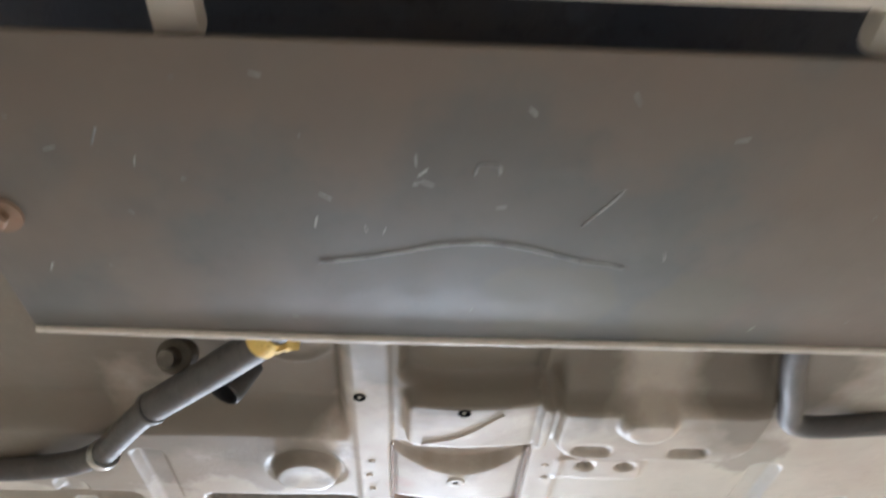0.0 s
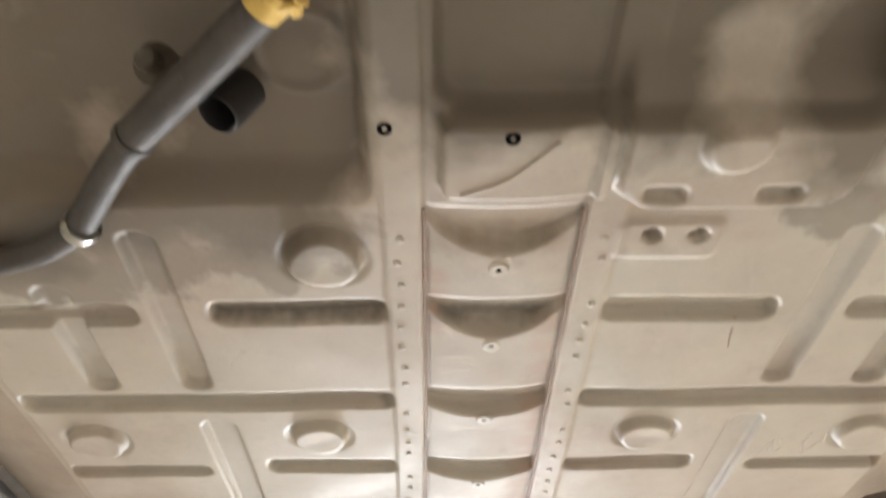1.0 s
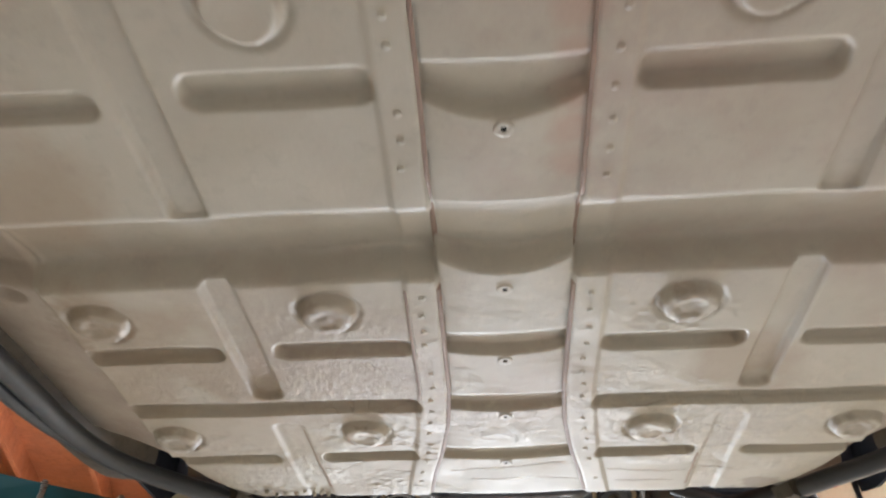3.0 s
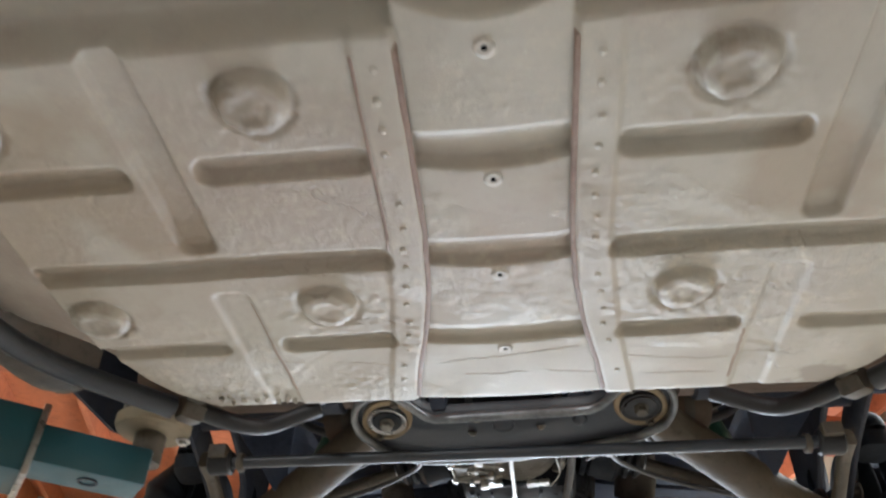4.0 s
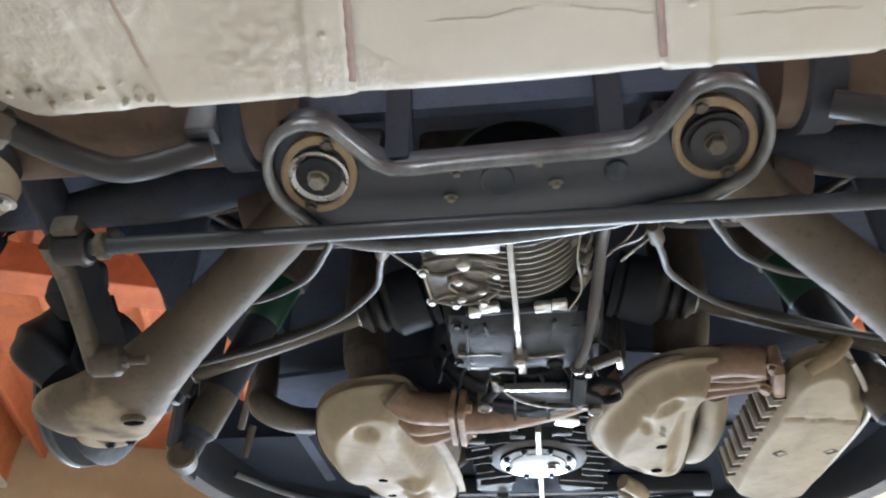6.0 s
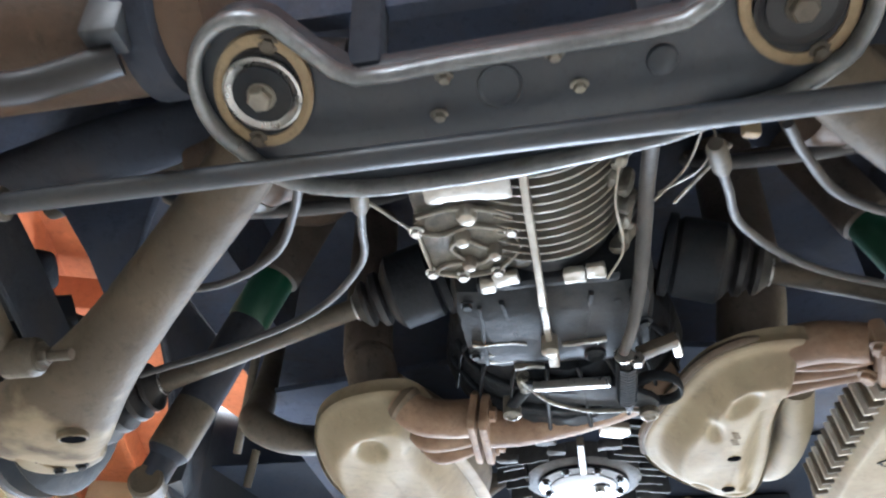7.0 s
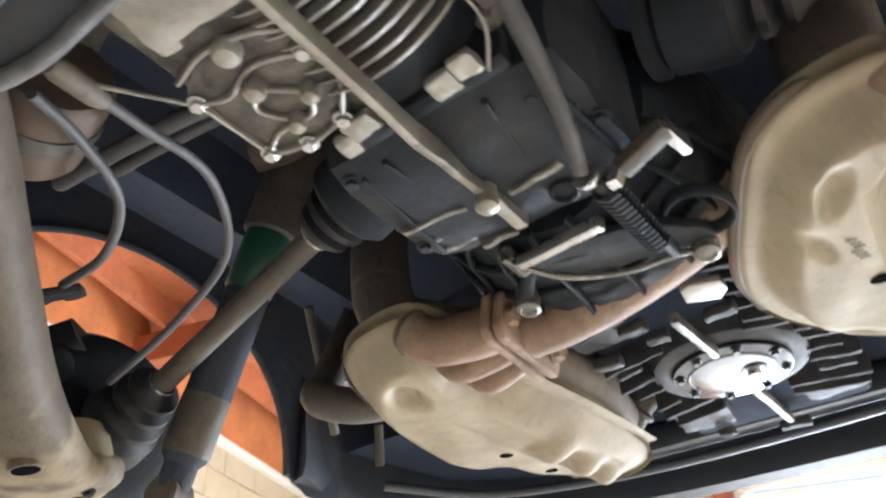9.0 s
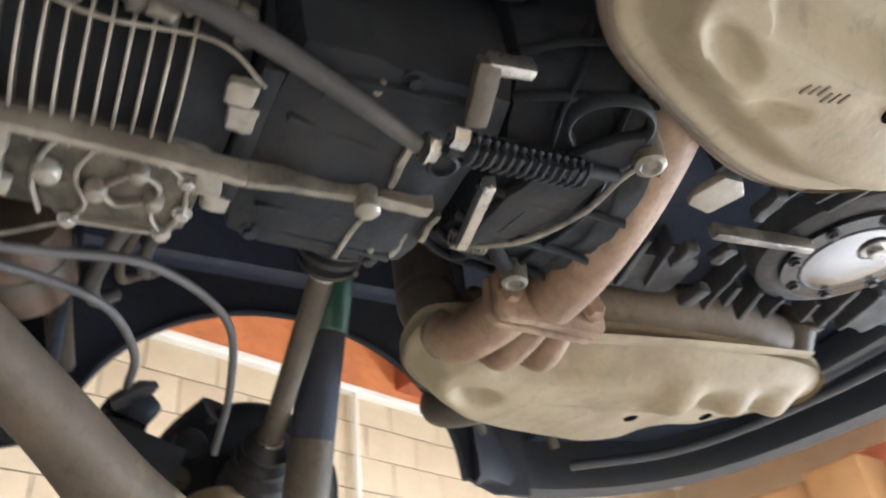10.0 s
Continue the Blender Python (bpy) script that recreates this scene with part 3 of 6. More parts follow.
for s in (-1, 1):
    y = 0.80
    while y < 2.20:
        x = s * float(lerp_table(y, [(0.4, 0.098), (1.45, 0.104), (1.85, 0.110), (2.06, 0.132), (2.25, 0.168)])) + float(lerp_table(y, [(0.4, 0.015), (1.3, 0.013), (2.1, 0.003)])) + random.uniform(-0.003, 0.003)
        if not 1.44 < y < 1.60 and random.random() > 0.12:
            if rivet_mesh is None:
                rivet_mesh = part("rivet", turned([(0.0050, 0.002), (0.0045, 0.0002), (0.0030, -0.0008), (0.0006, -0.0011)], (0, 0, 0), (0, 0, 1), 12), M_PAN, pan)
                rivet_mesh.location = (x, y, pan_z(x, y) - 0.0004)
            else:
                ob = new("rivet", rivet_mesh.data)
                ob.parent, ob.location = pan, (x, y, pan_z(x, y) - 0.0004)
        y += 0.0365 + random.uniform(-0.006, 0.006)
for y in (0.845, 0.981, 1.150, 1.340, 1.600, 1.768, 1.936, 2.108):
    x = float(lerp_table(y, [(0.4, 0.014), (1.3, 0.012), (2.1, 0.002)]))
    z = pan_z(x, y) + 0.002
    bolt = part("tunnel_bolt", turned([(0.0108, 0), (0.0106, -0.0026), (0.0085, -0.0038), (0.0055, -0.0034), (0.001, -0.0026)], (x, y, z), (0, 0, 1), 22), M_LIP, pan)
    part("socket", turned([(0.0042, -0.0030), (0.0040, 0.001)], (x, y, z), (0, 0, 1), 6), M_HOLE, bolt)
for x, y in ((-0.092, 0.664), (0.013, 0.662)):
    part("body_plug", turned([(0.0068, 0.003), (0.0064, -0.0010), (0.0045, -0.0012), (0.001, 0.0008)], (x, y, pan_z(x, y)), (0, 0, 1), 14), M_HOLE, pan)
small("seam_sealer", [(-0.028, 0.728, pan_z(-0.028, 0.728)), (0.012, 0.708, pan_z(0.012, 0.708)), (0.052, 0.668, pan_z(0.052, 0.668))], 0.0022, M_PAN, pan, sides=8)

for s in (-1, 1):
    seam = []
    for k in range(38):
        y = 0.76 + 1.475 * k / 37
        x = s * float(lerp_table(y, [(0.4, 0.074), (1.1, 0.076), (1.45, 0.081), (1.85, 0.085), (1.96, 0.093), (2.06, 0.108), (2.15, 0.128), (2.25, 0.144)])) + float(lerp_table(y, [(0.4, 0.015), (1.3, 0.013), (2.1, 0.003)]))
        seam.append((x, y, pan_z(x, y) - 0.001))
    small("tunnel_seam", seam, [(float(lerp_table(p[1], [(0.7, 0.0016), (1.2, 0.0022), (1.6, 0.0036), (2.2, 0.0044)])), 0.0013) for p in seam], M_SEAL, pan, "red-brown seam sealer", sides=8, steps=1)
    edge = []
    for k in range(14 if s < 0 else 0):
        y = 1.60 + 0.30 * k / 13
        x = s * float(lerp_table(y, [(1.45, 0.121), (1.85, 0.128), (1.98, 0.142)])) + float(lerp_table(y, [(1.3, 0.013), (2.1, 0.003)]))
        edge.append((x, y, pan_z(x, y) + 0.0004))
    if edge:
        small("flange_seam", edge, (0.0022, 0.0014), M_SEAL, pan, "thin red-brown seam sealer", sides=8, steps=1)

# thin sealer lines beside the outer flutes and cracks in the old coating
rng = random.Random(5)
for run in (((-0.324, 1.975), (-0.322, 2.20)), ((0.324, 2.215), (0.325, 2.09))):
    pts = []
    for k in range(13):
        x, y = (a + (b - a) * k / 12 for a, b in zip(*run))
        pts.append((x + rng.uniform(-0.001, 0.001), y, pan_z(x, y) + 0.0003))
    small("flute_seam", pts, (0.0026, 0.0010), M_CRACK, pan, "thin pale brown seam sealer", sides=6, steps=1)
for x0, y0, x1, y1 in ((0.178, 2.145, 0.315, 2.163), (0.327, 2.158, 0.40, 2.148), (-0.095, 2.142, 0.105, 2.112), (0.06, 2.170, 0.136, 2.190), (-0.06, 2.175, 0.03, 2.168),
                       (-0.20, 2.035, -0.115, 2.03), (-0.245, 2.13, -0.165, 2.14), (-0.34, 2.11, -0.29, 2.125), (0.20, 2.195, 0.30, 2.20), (-0.12, 2.085, -0.085, 2.06)):
    pts, n, drift = [], max(6, int(math.hypot(x1 - x0, y1 - y0) / 0.007)), 0.0
    for k in range(n + 1):
        drift = 0.75 * drift + rng.uniform(-0.0022, 0.0022)
        x, y = x0 + (x1 - x0) * k / n, y0 + (y1 - y0) * k / n + drift
        pts.append((x, y, pan_z(x, y) + 0.0002))
    small("coating_crack", pts, [(0.0002 + 0.0008 * rng.random() * math.sin(math.pi * (k + 0.3) / (n + 0.6)), 0.0006) for k in range(n + 1)], M_CRACK, pan, "dark hairline crack in the coating", sides=5, steps=1)

small("drip_stain", [(0.280, 0.938, pan_z(0.280, 0.938)), (0.2815, 0.960, pan_z(0.2815, 0.960)), (0.2865, 0.990, pan_z(0.2865, 0.990))], [(0.0030, 0.0005), (0.0016, 0.0005), (0.0007, 0.0004)], M_CRACK, pan, "brown drip stain below a pressed slot", sides=6, steps=4)
for k in range(16):
    x, y = 0.405 + rng.uniform(0, 0.085), 1.195 + rng.uniform(0, 0.055)
    lean = rng.uniform(-0.006, 0.010)
    run = [(x + lean * f, y + rng.uniform(0.012, 0.03) * f) for f in (0, 0.5, 1)]
    small("scuff", [(a, b, pan_z(a, b) + 0.0002) for a, b in run], [(0.0003, 0.0005), (rng.uniform(0.0006, 0.0014), 0.0006), (0.0002, 0.0005)], M_LIP, pan, "pale scuff in the coating", sides=5, steps=3)

# front skid plate with worn lip, scratches and bolt
skid = part("skid_plate", slab([(-0.345, 0.0), (-0.335, 0.268), (0.36, 0.268), (0.37, 0.0)], 0.004, pose(0, 0.228, 1.65), 0.0012), M_SKID, car, "scratched grey painted skid plate")
small("worn_edge", [(-0.335, 0.497, 1.6505), (-0.1, 0.4975, 1.649), (0.15, 0.4965, 1.6495), (0.36, 0.497, 1.6505)], 0.0036, M_LIP, skid, "bare metal lip worn bright", sides=8)
for pts in (((0.075, 0.363), (0.088, 0.345), (0.096, 0.332)), ((-0.105, 0.372), (-0.103, 0.362)), ((-0.235, 0.305), (-0.229, 0.292)),
            ((-0.036, 0.323), (-0.030, 0.317)), ((0.000, 0.320), (0.002, 0.312), (0.014, 0.312), (0.016, 0.319)), ((-0.30, 0.425), (-0.296, 0.417)), ((0.155, 0.287), (0.163, 0.285))):
    small("scratch", [(x, y, 1.6502) for x, y in pts], (0.0011, 0.0004), M_SCRATCH, skid, sides=6, steps=5)
crease = [(-0.105, 0.408), (-0.075, 0.402), (-0.045, 0.394), (-0.018, 0.386), (0.008, 0.383), (0.035, 0.386), (0.060, 0.393), (0.078, 0.399)]
small("scratch", [(x, y, 1.6501) for x, y in crease], [(0.0004, 0.0002), (0.0008, 0.0003), (0.0011, 0.0004), (0.0013, 0.0004), (0.0014, 0.0005), (0.0012, 0.0004), (0.0009, 0.0003), (0.0004, 0.0002)], M_SCRATCH, skid, "pale scraped crease", sides=8, steps=6)
small("scratch", [(0.080, 0.400, 1.6503), (0.096, 0.401, 1.6503), (0.112, 0.405, 1.6503)], (0.0012, 0.0005), M_SCRATCH, skid, sides=6, steps=5)
for k in range(26):
    x, y = random.uniform(-0.31, 0.33), random.uniform(0.245, 0.475)
    a, n = random.uniform(0, 6.28), random.uniform(0.002, 0.010)
    small("scratch", [(x, y, 1.6503), (x + n * math.cos(a), y + n * math.sin(a), 1.6503)], (random.uniform(0.0006, 0.0014), 0.0004), M_SCRATCH, skid, sides=6, steps=1)
part("skid_bolt", hex_bolt(bmesh.new(), (-0.315, 0.368, 1.65), (0, 0, -1), 0.008, 2.0), M_RUST, skid)
beam = part("front_crossbeam", box((0.02, 0.190, 1.672), (0.80, 0.030, 0.03), bevel=0.01), M_PAN, car, "cream front crossbeam")
part("beam_strut", box((-0.172, 0.215, 1.675), (0.028, 0.055, 0.02), bevel=0.006), M_PAN, beam)
part("beam_strut", box((0.25, 0.212, 1.675), (0.07, 0.05, 0.02), bevel=0.008), M_PAN, beam)
part("front_floor", box((0, 0.24, 1.79), (1.3, 0.5, 0.02), bevel=0.004), M_BODYDARK, car)

# hoses over the front bay
hose = small("heater_hose", [(-0.165, 0.535, 1.672), (-0.22, 0.588, 1.672), (-0.285, 0.648, 1.672)], 0.0155, M_HOSE, car, "grey hose with a torn yellow foam end", sides=18)
small("lower_hose", [(-0.277, 0.640, 1.673), (-0.315, 0.685, 1.674), (-0.366, 0.755, 1.676)], 0.0135, M_HOSE, hose, sides=18)
small("end_hose", [(-0.362, 0.752, 1.676), (-0.42, 0.795, 1.682), (-0.51, 0.828, 1.69), (-0.60, 0.845, 1.70)], 0.0135, M_HOSE, hose, sides=18)
part("hose_clamp", turned([(0.0165, -0.006), (0.0175, 0), (0.0165, 0.006)], (-0.366, 0.757, 1.676), (-0.6, 0.6, 0.05), 18), M_ZINC, hose)
part("hose_clamp", turned([(0.0165, -0.004), (0.0172, 0), (0.0165, 0.004)], (-0.288, 0.652, 1.672), (-0.6, 0.6, 0.05), 18), M_HOSE, hose)
part("foam_end", tube([(-0.168, 0.537, 1.672), (-0.153, 0.522, 1.672)], [0.0166, 0.0145], steps=1, sides=22), M_YELLOW, hose, "torn yellow foam")
for k in range(5):
    tatter = turned([(0.0045, 0.006), (0.0060, 0.0), (0.0035, -0.005), (0.001, -0.006)], (-0.163 + 0.006 * k, 0.540 - 0.003 * k + 0.006 * (k % 2), 1.664 + 0.006 * (k % 2)), (0.5, -0.6, 0.4 - 0.3 * k), 9)
    for v in tatter.verts:
        v.co += noise.noise_vector(v.co * 160) * 0.005
    part("foam_tatter", tatter, M_YELLOW, hose)
part("hose_end", tube([(-0.158, 0.526, 1.671), (-0.128, 0.497, 1.672)], 0.0125, steps=1, sides=14), M_RUBBER, hose)
part("pipe_stub", turned([(0.019, 0.04), (0.019, 0.005), (0.018, 0), (0.0165, -0.001), (0.015, 0.002), (0.014, 0.03), (0.001, 0.03)], (-0.220, 0.636, 1.682), (0.30, 0.05, 0.75), 26), M_RUBBER, car)
union = part("pipe_union", turned([(0.015, 0.04), (0.015, 0.026), (0.017, 0.023), (0.017, 0.016), (0.010, 0.012), (0.0085, 0.002), (0.0075, -0.001), (0.005, 0.002), (0.005, 0.012), (0.001, 0.012)], (-0.263, 0.586, 1.684), (0.08, 0.62, 0.55), 22), M_DUSTY, car)
part("union_ring", turned([(0.0078, -0.0015), (0.009, 0.001), (0.0086, 0.003)], (-0.263, 0.586, 1.684), (0.08, 0.62, 0.55), 18), M_CAST, union)
small("breather_hose", [(0.292, 0.45, 1.69), (0.304, 0.554, 1.685), (0.326, 0.625, 1.682), (0.340, 0.664, 1.682), (0.372, 0.678, 1.684), (0.445, 0.679, 1.69), (0.56, 0.685, 1.70)], 0.0118, M_HOSE, car, "pale grey elbowed hose", sides=18)

# sills with lines along them
for s in (-1, 1):
    part("sill", tube([(s * 0.765, 0.45, 1.80), (s * 0.765, 1.3, 1.80), (s * 0.765, 2.1, 1.80), (s * 0.75, 2.26, 1.82)], [(0.05, 0.07)] * 4, sides=20, power=3), M_DUSTY, car)
    pipe = small("oil_pipe", [(s * 0.700, 1.2, 1.695), (s * 0.698, 1.75, 1.69), (s * 0.675, 2.03, 1.69), (s * 0.535, 2.235, 1.695)], 0.017, M_BLACK, car, "dark blue-black oil pipe", sides=16)
    small("second_pipe", [(s * 0.735, 1.2, 1.69), (s * 0.730, 1.8, 1.685), (s * 0.70, 2.05, 1.70)], 0.012, M_BLACK, pipe, sides=14)
    part("pipe_clip", box((s * 0.70, 1.66, 1.688), (0.045, 0.016, 0.04), bevel=0.006), M_DUSTY, pipe)
    part("pipe_union", turned([(0.020, -0.02), (0.023, -0.015), (0.023, 0.012), (0.018, 0.02)], (s * 0.512, 2.252, 1.700), (-s * 0.56, 0.8, 0.05), 6), M_DUSTY, pipe)
    small("flexible_hose", [(s * 0.50, 2.262, 1.702), (s * 0.45, 2.312, 1.702), (s * 0.41, 2.345, 1.715), (s * 0.33, 2.355, 1.75)], 0.0145, M_RUBBER, pipe, sides=16)
    part("pipe_bracket", box((s * 0.492, 2.222, 1.706), (0.024, 0.03, 0.012), (0, 0, s * 35), 0.004), M_DUSTY, pipe)

# rear body: bay roof, tunnel end, wheel wells, quarter panels with arches
part("bay_roof", box((0, 3.2, 2.20), (1.62, 1.78, 0.02), bevel=0), M_BODY, car, "dark underside of the rear body")
part("seat_bulkhead", box((0, 2.36, 2.02), (1.4, 0.02, 0.38), (14, 0, 0), 0), M_BODY, car)
for x, x0, x1 in ((-0.315, -0.66, -0.255), (0.33, 0.285, 0.66)):
    torsion = small("torsion_tube", [(x0, 2.375, 1.825), (x1, 2.375, 1.825)], 0.062, M_BROWN, car, "brown dusty cross tube", steps=1, sides=28)
    part("tube_collar", turned([(0.063, -0.02), (0.070, -0.016), (0.070, 0.016), (0.063, 0.02)], (x, 2.375, 1.825), (1, 0, 0), 28), M_BODYDARK, torsion)
for x, w in ((-0.13, 0.03), (0.115, 0.03)):
    part("tunnel_bracket", box((x, 2.40, 1.84), (w, 0.03, 0.16), (10, 0, 0), 0.006), M_BODYDARK, car)
for s in (-1, 1):
    # quarter panel: sheet with a round wheel opening
    outline = [(2.25, 1.82), (2.55, 1.82), (2.63, 1.84)] + [(2.995 - 0.36 * math.cos(math.pi * k / 22), 1.82 + 0.305 * math.sin(math.pi * k / 22)) for k in range(1, 22)] + [(3.355, 1.83), (3.42, 1.80), (3.50, 1.80), (3.50, 2.45), (2.25, 2.45)]
    b = bmesh.new()
    f = b.faces.new([b.verts.new((s * 0.825, y, z)) for y, z in outline])
    ext = bmesh.ops.extrude_face_region(b, geom=[f])
    bmesh.ops.translate(b, verts=[v for v in ext["geom"] if isinstance(v, bmesh.types.BMVert)], vec=(-s * 0.008, 0, 0))
    bmesh.ops.recalc_face_normals(b, faces=b.faces)
    quarter = part("quarter_panel", b, M_BODYDARK, car, "dark inner face of the rear wing", smooth=False)
    small("arch_lip", [(s * 0.812, 2.995 - 0.358 * math.cos(math.pi * k / 12), 1.82 + 0.303 * math.sin(math.pi * k / 12)) for k in range(13)], 0.007, M_BODYDARK, quarter, sides=8, steps=3)
    part("inner_wing", box((s * 0.56, 2.80, 2.12), (0.02, 0.9, 0.16), bevel=0), M_BODY, car)
    house = [(0.46, 2.20), (0.46, 1.70), (0.484, 1.712), (0.52, 1.765), (0.58, 1.84), (0.62, 1.872), (0.83, 1.875), (0.83, 2.20)]
    part("wheelhouse_wall", slab([(s * x, z) for x, z in (house if s < 0 else house[::-1])], 0.012, pose(0, 2.625, 0, 90), 0.003), M_BODY, car)
    small("pivot_tube", [(s * 0.26, 2.50, 1.86), (s * 0.45, 2.53, 1.85), (s * 0.64, 2.55, 1.84)], [0.024, 0.038, 0.026], M_BODYDARK, car)
    small("pivot_tube", [(s * 0.24, 2.56, 1.90), (s * 0.42, 2.60, 1.89), (s * 0.62, 2.63, 1.87)], 0.017, M_DUSTY, car)
    # rear apron: a skirt that runs round the tail
skirt = [(-0.825, 3.38, 1.815), (-0.86, 3.52, 1.81), (-0.80, 3.74, 1.81), (-0.66, 3.90, 1.815), (-0.36, 4.00, 1.82), (0.0, 4.02, 1.82), (0.36, 4.00, 1.82), (0.66, 3.90, 1.815), (0.80, 3.74, 1.81), (0.86, 3.52, 1.81), (0.825, 3.38, 1.815)]
apron_bm = bmesh.new()
line = smooth_line(skirt, 6)
rings = []
for p in line:
    o = Vector((p.x, p.y - 3.2, 0)).normalized()
    rings.append([p + o * a + Vector((0, 0, h)) for a, h in ((0.0, 0.0), (0.03, 0.03), (0.05, 0.30), (0.03, 0.31), (-0.02, 0.20), (-0.045, 0.035), (-0.04, 0.006))])
ring_loft(apron_bm, rings)
apron = part("rear_apron", apron_bm, M_BLACK, car, "black rear apron with rolled edge")
small("apron_rail", [(-0.74, 3.55, 1.835), (-0.60, 3.72, 1.83), (-0.33, 3.82, 1.835), (0.02, 3.83, 1.838), (0.4, 3.80, 1.84)], 0.010, M_BLACK, apron, steps=6)
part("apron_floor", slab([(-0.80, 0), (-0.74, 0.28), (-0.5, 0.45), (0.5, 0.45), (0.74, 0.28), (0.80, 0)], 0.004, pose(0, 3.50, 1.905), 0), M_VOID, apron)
for x, y in ((-0.70, 3.49), (-0.35, 3.83)):
    small("rail_stay", [(x, y, 1.85), (x + 0.02, y - 0.03, 1.92)], 0.009, M_DUSTY, apron, steps=1)

for k in range(12):
    x, y = random.uniform(-0.47, -0.33), 2.228 + random.uniform(-0.014, 0.012)
    r = random.uniform(0.002, 0.005)
    crust = turned([(r, 0.004), (r * 0.95, -0.001), (r * 0.6, -0.003), (0.001, -0.0035)], (x, y, pan_z(x, y) - 0.001), (random.uniform(-0.4, 0.4), random.uniform(-0.4, 0.4), 1), 11)
    for v in crust.verts:
        v.co += noise.noise_vector(v.co * 140) * 0.004
    part("coating_crust", crust, M_PAN, pan)
part("tube_bracket", box((-0.335, 2.33, 1.815), (0.035, 0.03, 0.13), (8, 0, 4), 0.005), M_BLACK, car)

# gearbox carrier: pressed bar with round ends and a turned-down rim
def arc(cx, cy, rx, ry, a0, a1, n=12):
    return [(cx + rx * math.cos(radians(a0 + (a1 - a0) * k / n)), cy + ry * math.sin(radians(a0 + (a1 - a0) * k / n))) for k in range(n + 1)]


CARRIER = arc(-0.222, 2.404, 0.056, 0.062, 130, 300) + [(-0.165, 2.382), (-0.135, 2.404), (-0.06, 2.402), (0.06, 2.399), (0.135, 2.395), (0.168, 2.370)] + arc(0.221, 2.392, 0.055, 0.064, 238, 410) + \
          [(0.215, 2.466), (0.168, 2.474), (0.118, 2.488), (0.0, 2.502), (-0.10, 2.506), (-0.150, 2.506), (-0.20, 2.497), (-0.236, 2.480)]


def carrier_z(y):
    return 1.746 - (y - 2.40) * 0.30


b = slab(CARRIER, 0.02, pose(0, 0, 0), 0.003)
for v in b.verts:
    v.co.z += carrier_z(v.co.y) + 0.008
carrier = part("gearbox_carrier", b, M_BLACK, car, "black pressed-steel gearbox carrier bar")
rim = smooth_line([(x, y, carrier_z(y)) for x, y in CARRIER + CARRIER[:1]], 2)
small("carrier_rim", rim, (0.0062, 0.0095), M_RIM, carrier, "rolled rim", sides=14, steps=1)
for sx, cy in ((-1, 2.408), (1, 2.396)):
    x = sx * 0.2205
    base = Matrix.Translation((x, cy, carrier_z(cy) + 0.004)) @ pose(0, 0, 0, -12, 0, 0)
    b = bmesh.new()
    lathe(b, [(0.047, 0.008), (0.047, -0.001), (0.043, -0.003), (0.0375, -0.002), (0.037, 0.008)], (0, 0, 0), (0, 0, 1), 40)
    b.transform(base @ pose(0, 0, 0, 0, 0, -24 * sx) @ Matrix.Diagonal((0.93, 1.16, 1, 1)))
    part("mount_flange", b, M_TAN, carrier, "cracked tan mount flange")
    b = turned([(0.0405, 0.006), (0.040, 0.0), (0.030, 0.002), (0.012, 0.002)], (0, 0, 0), (0, 0, 1), 36)
    b.transform(base)
    part("mount_rubber", b, M_RUBBER, carrier)
    b = turned([(0.034, 0.006), (0.035, -0.005), (0.0325, -0.0065), (0.029, -0.003), (0.026, -0.0025), (0.024, -0.005), (0.021, -0.0055), (0.012, -0.005)], (0, 0, 0), (0, 0, 1), 40)
    b.transform(base)
    part("mount_cup", b, M_ZINC if sx < 0 else M_RUBBER, carrier)
    b = turned([(0.0265, -0.001), (0.0262, -0.0052), (0.020, -0.0064), (0.004, -0.0064)], (0, 0, 0), (0, 0, 1), 36)
    b.transform(base)
    part("mount_core", b, M_CASTDARK if sx < 0 else M_RUBBER, carrier)
    b = hex_bolt(bmesh.new(), (0, 0, -0.006), (0, 0, -1), 0.011, 1.15)
    b.transform(base)
    part("mount_bolt", b, M_CAST if sx < 0 else M_DUSTY, carrier)
    for a in (1, -1):
        b = hex_bolt(bmesh.new(), (0, 0, 0), (0, 0, -1), 0.006, 1.5)
        b.transform(base @ pose(0, 0, 0, 0, 0, -24 * sx) @ Matrix.Translation((0, a * 0.047, -0.001)))
        part("mount_screw", b, M_DUSTY, carrier)
for x, y in ((-0.062, 2.418), (0.032, 2.412), (-0.072, 2.450), (0.050, 2.440)):
    part("carrier_screw", hex_bolt(bmesh.new(), (x, y, carrier_z(y) + 0.008), (0, 0.25, -1), 0.0055, 1.5), M_CAST, carrier)
part("carrier_emboss", turned([(0.020, 0.001), (0.019, -0.001), (0.016, 0.001), (0.001, 0.001)], (-0.016, 2.432, carrier_z(2.432) + 0.007), (0, 0.3, 1), 28), M_BLACK, carrier)
part("carrier_emboss", turned([(0.014, 0.002), (0.012, -0.004), (0.005, -0.008), (0.001, -0.009)], (0.118, 2.428, carrier_z(2.428) + 0.008), (0, 0.3, 1), 24), M_BLACK, carrier)

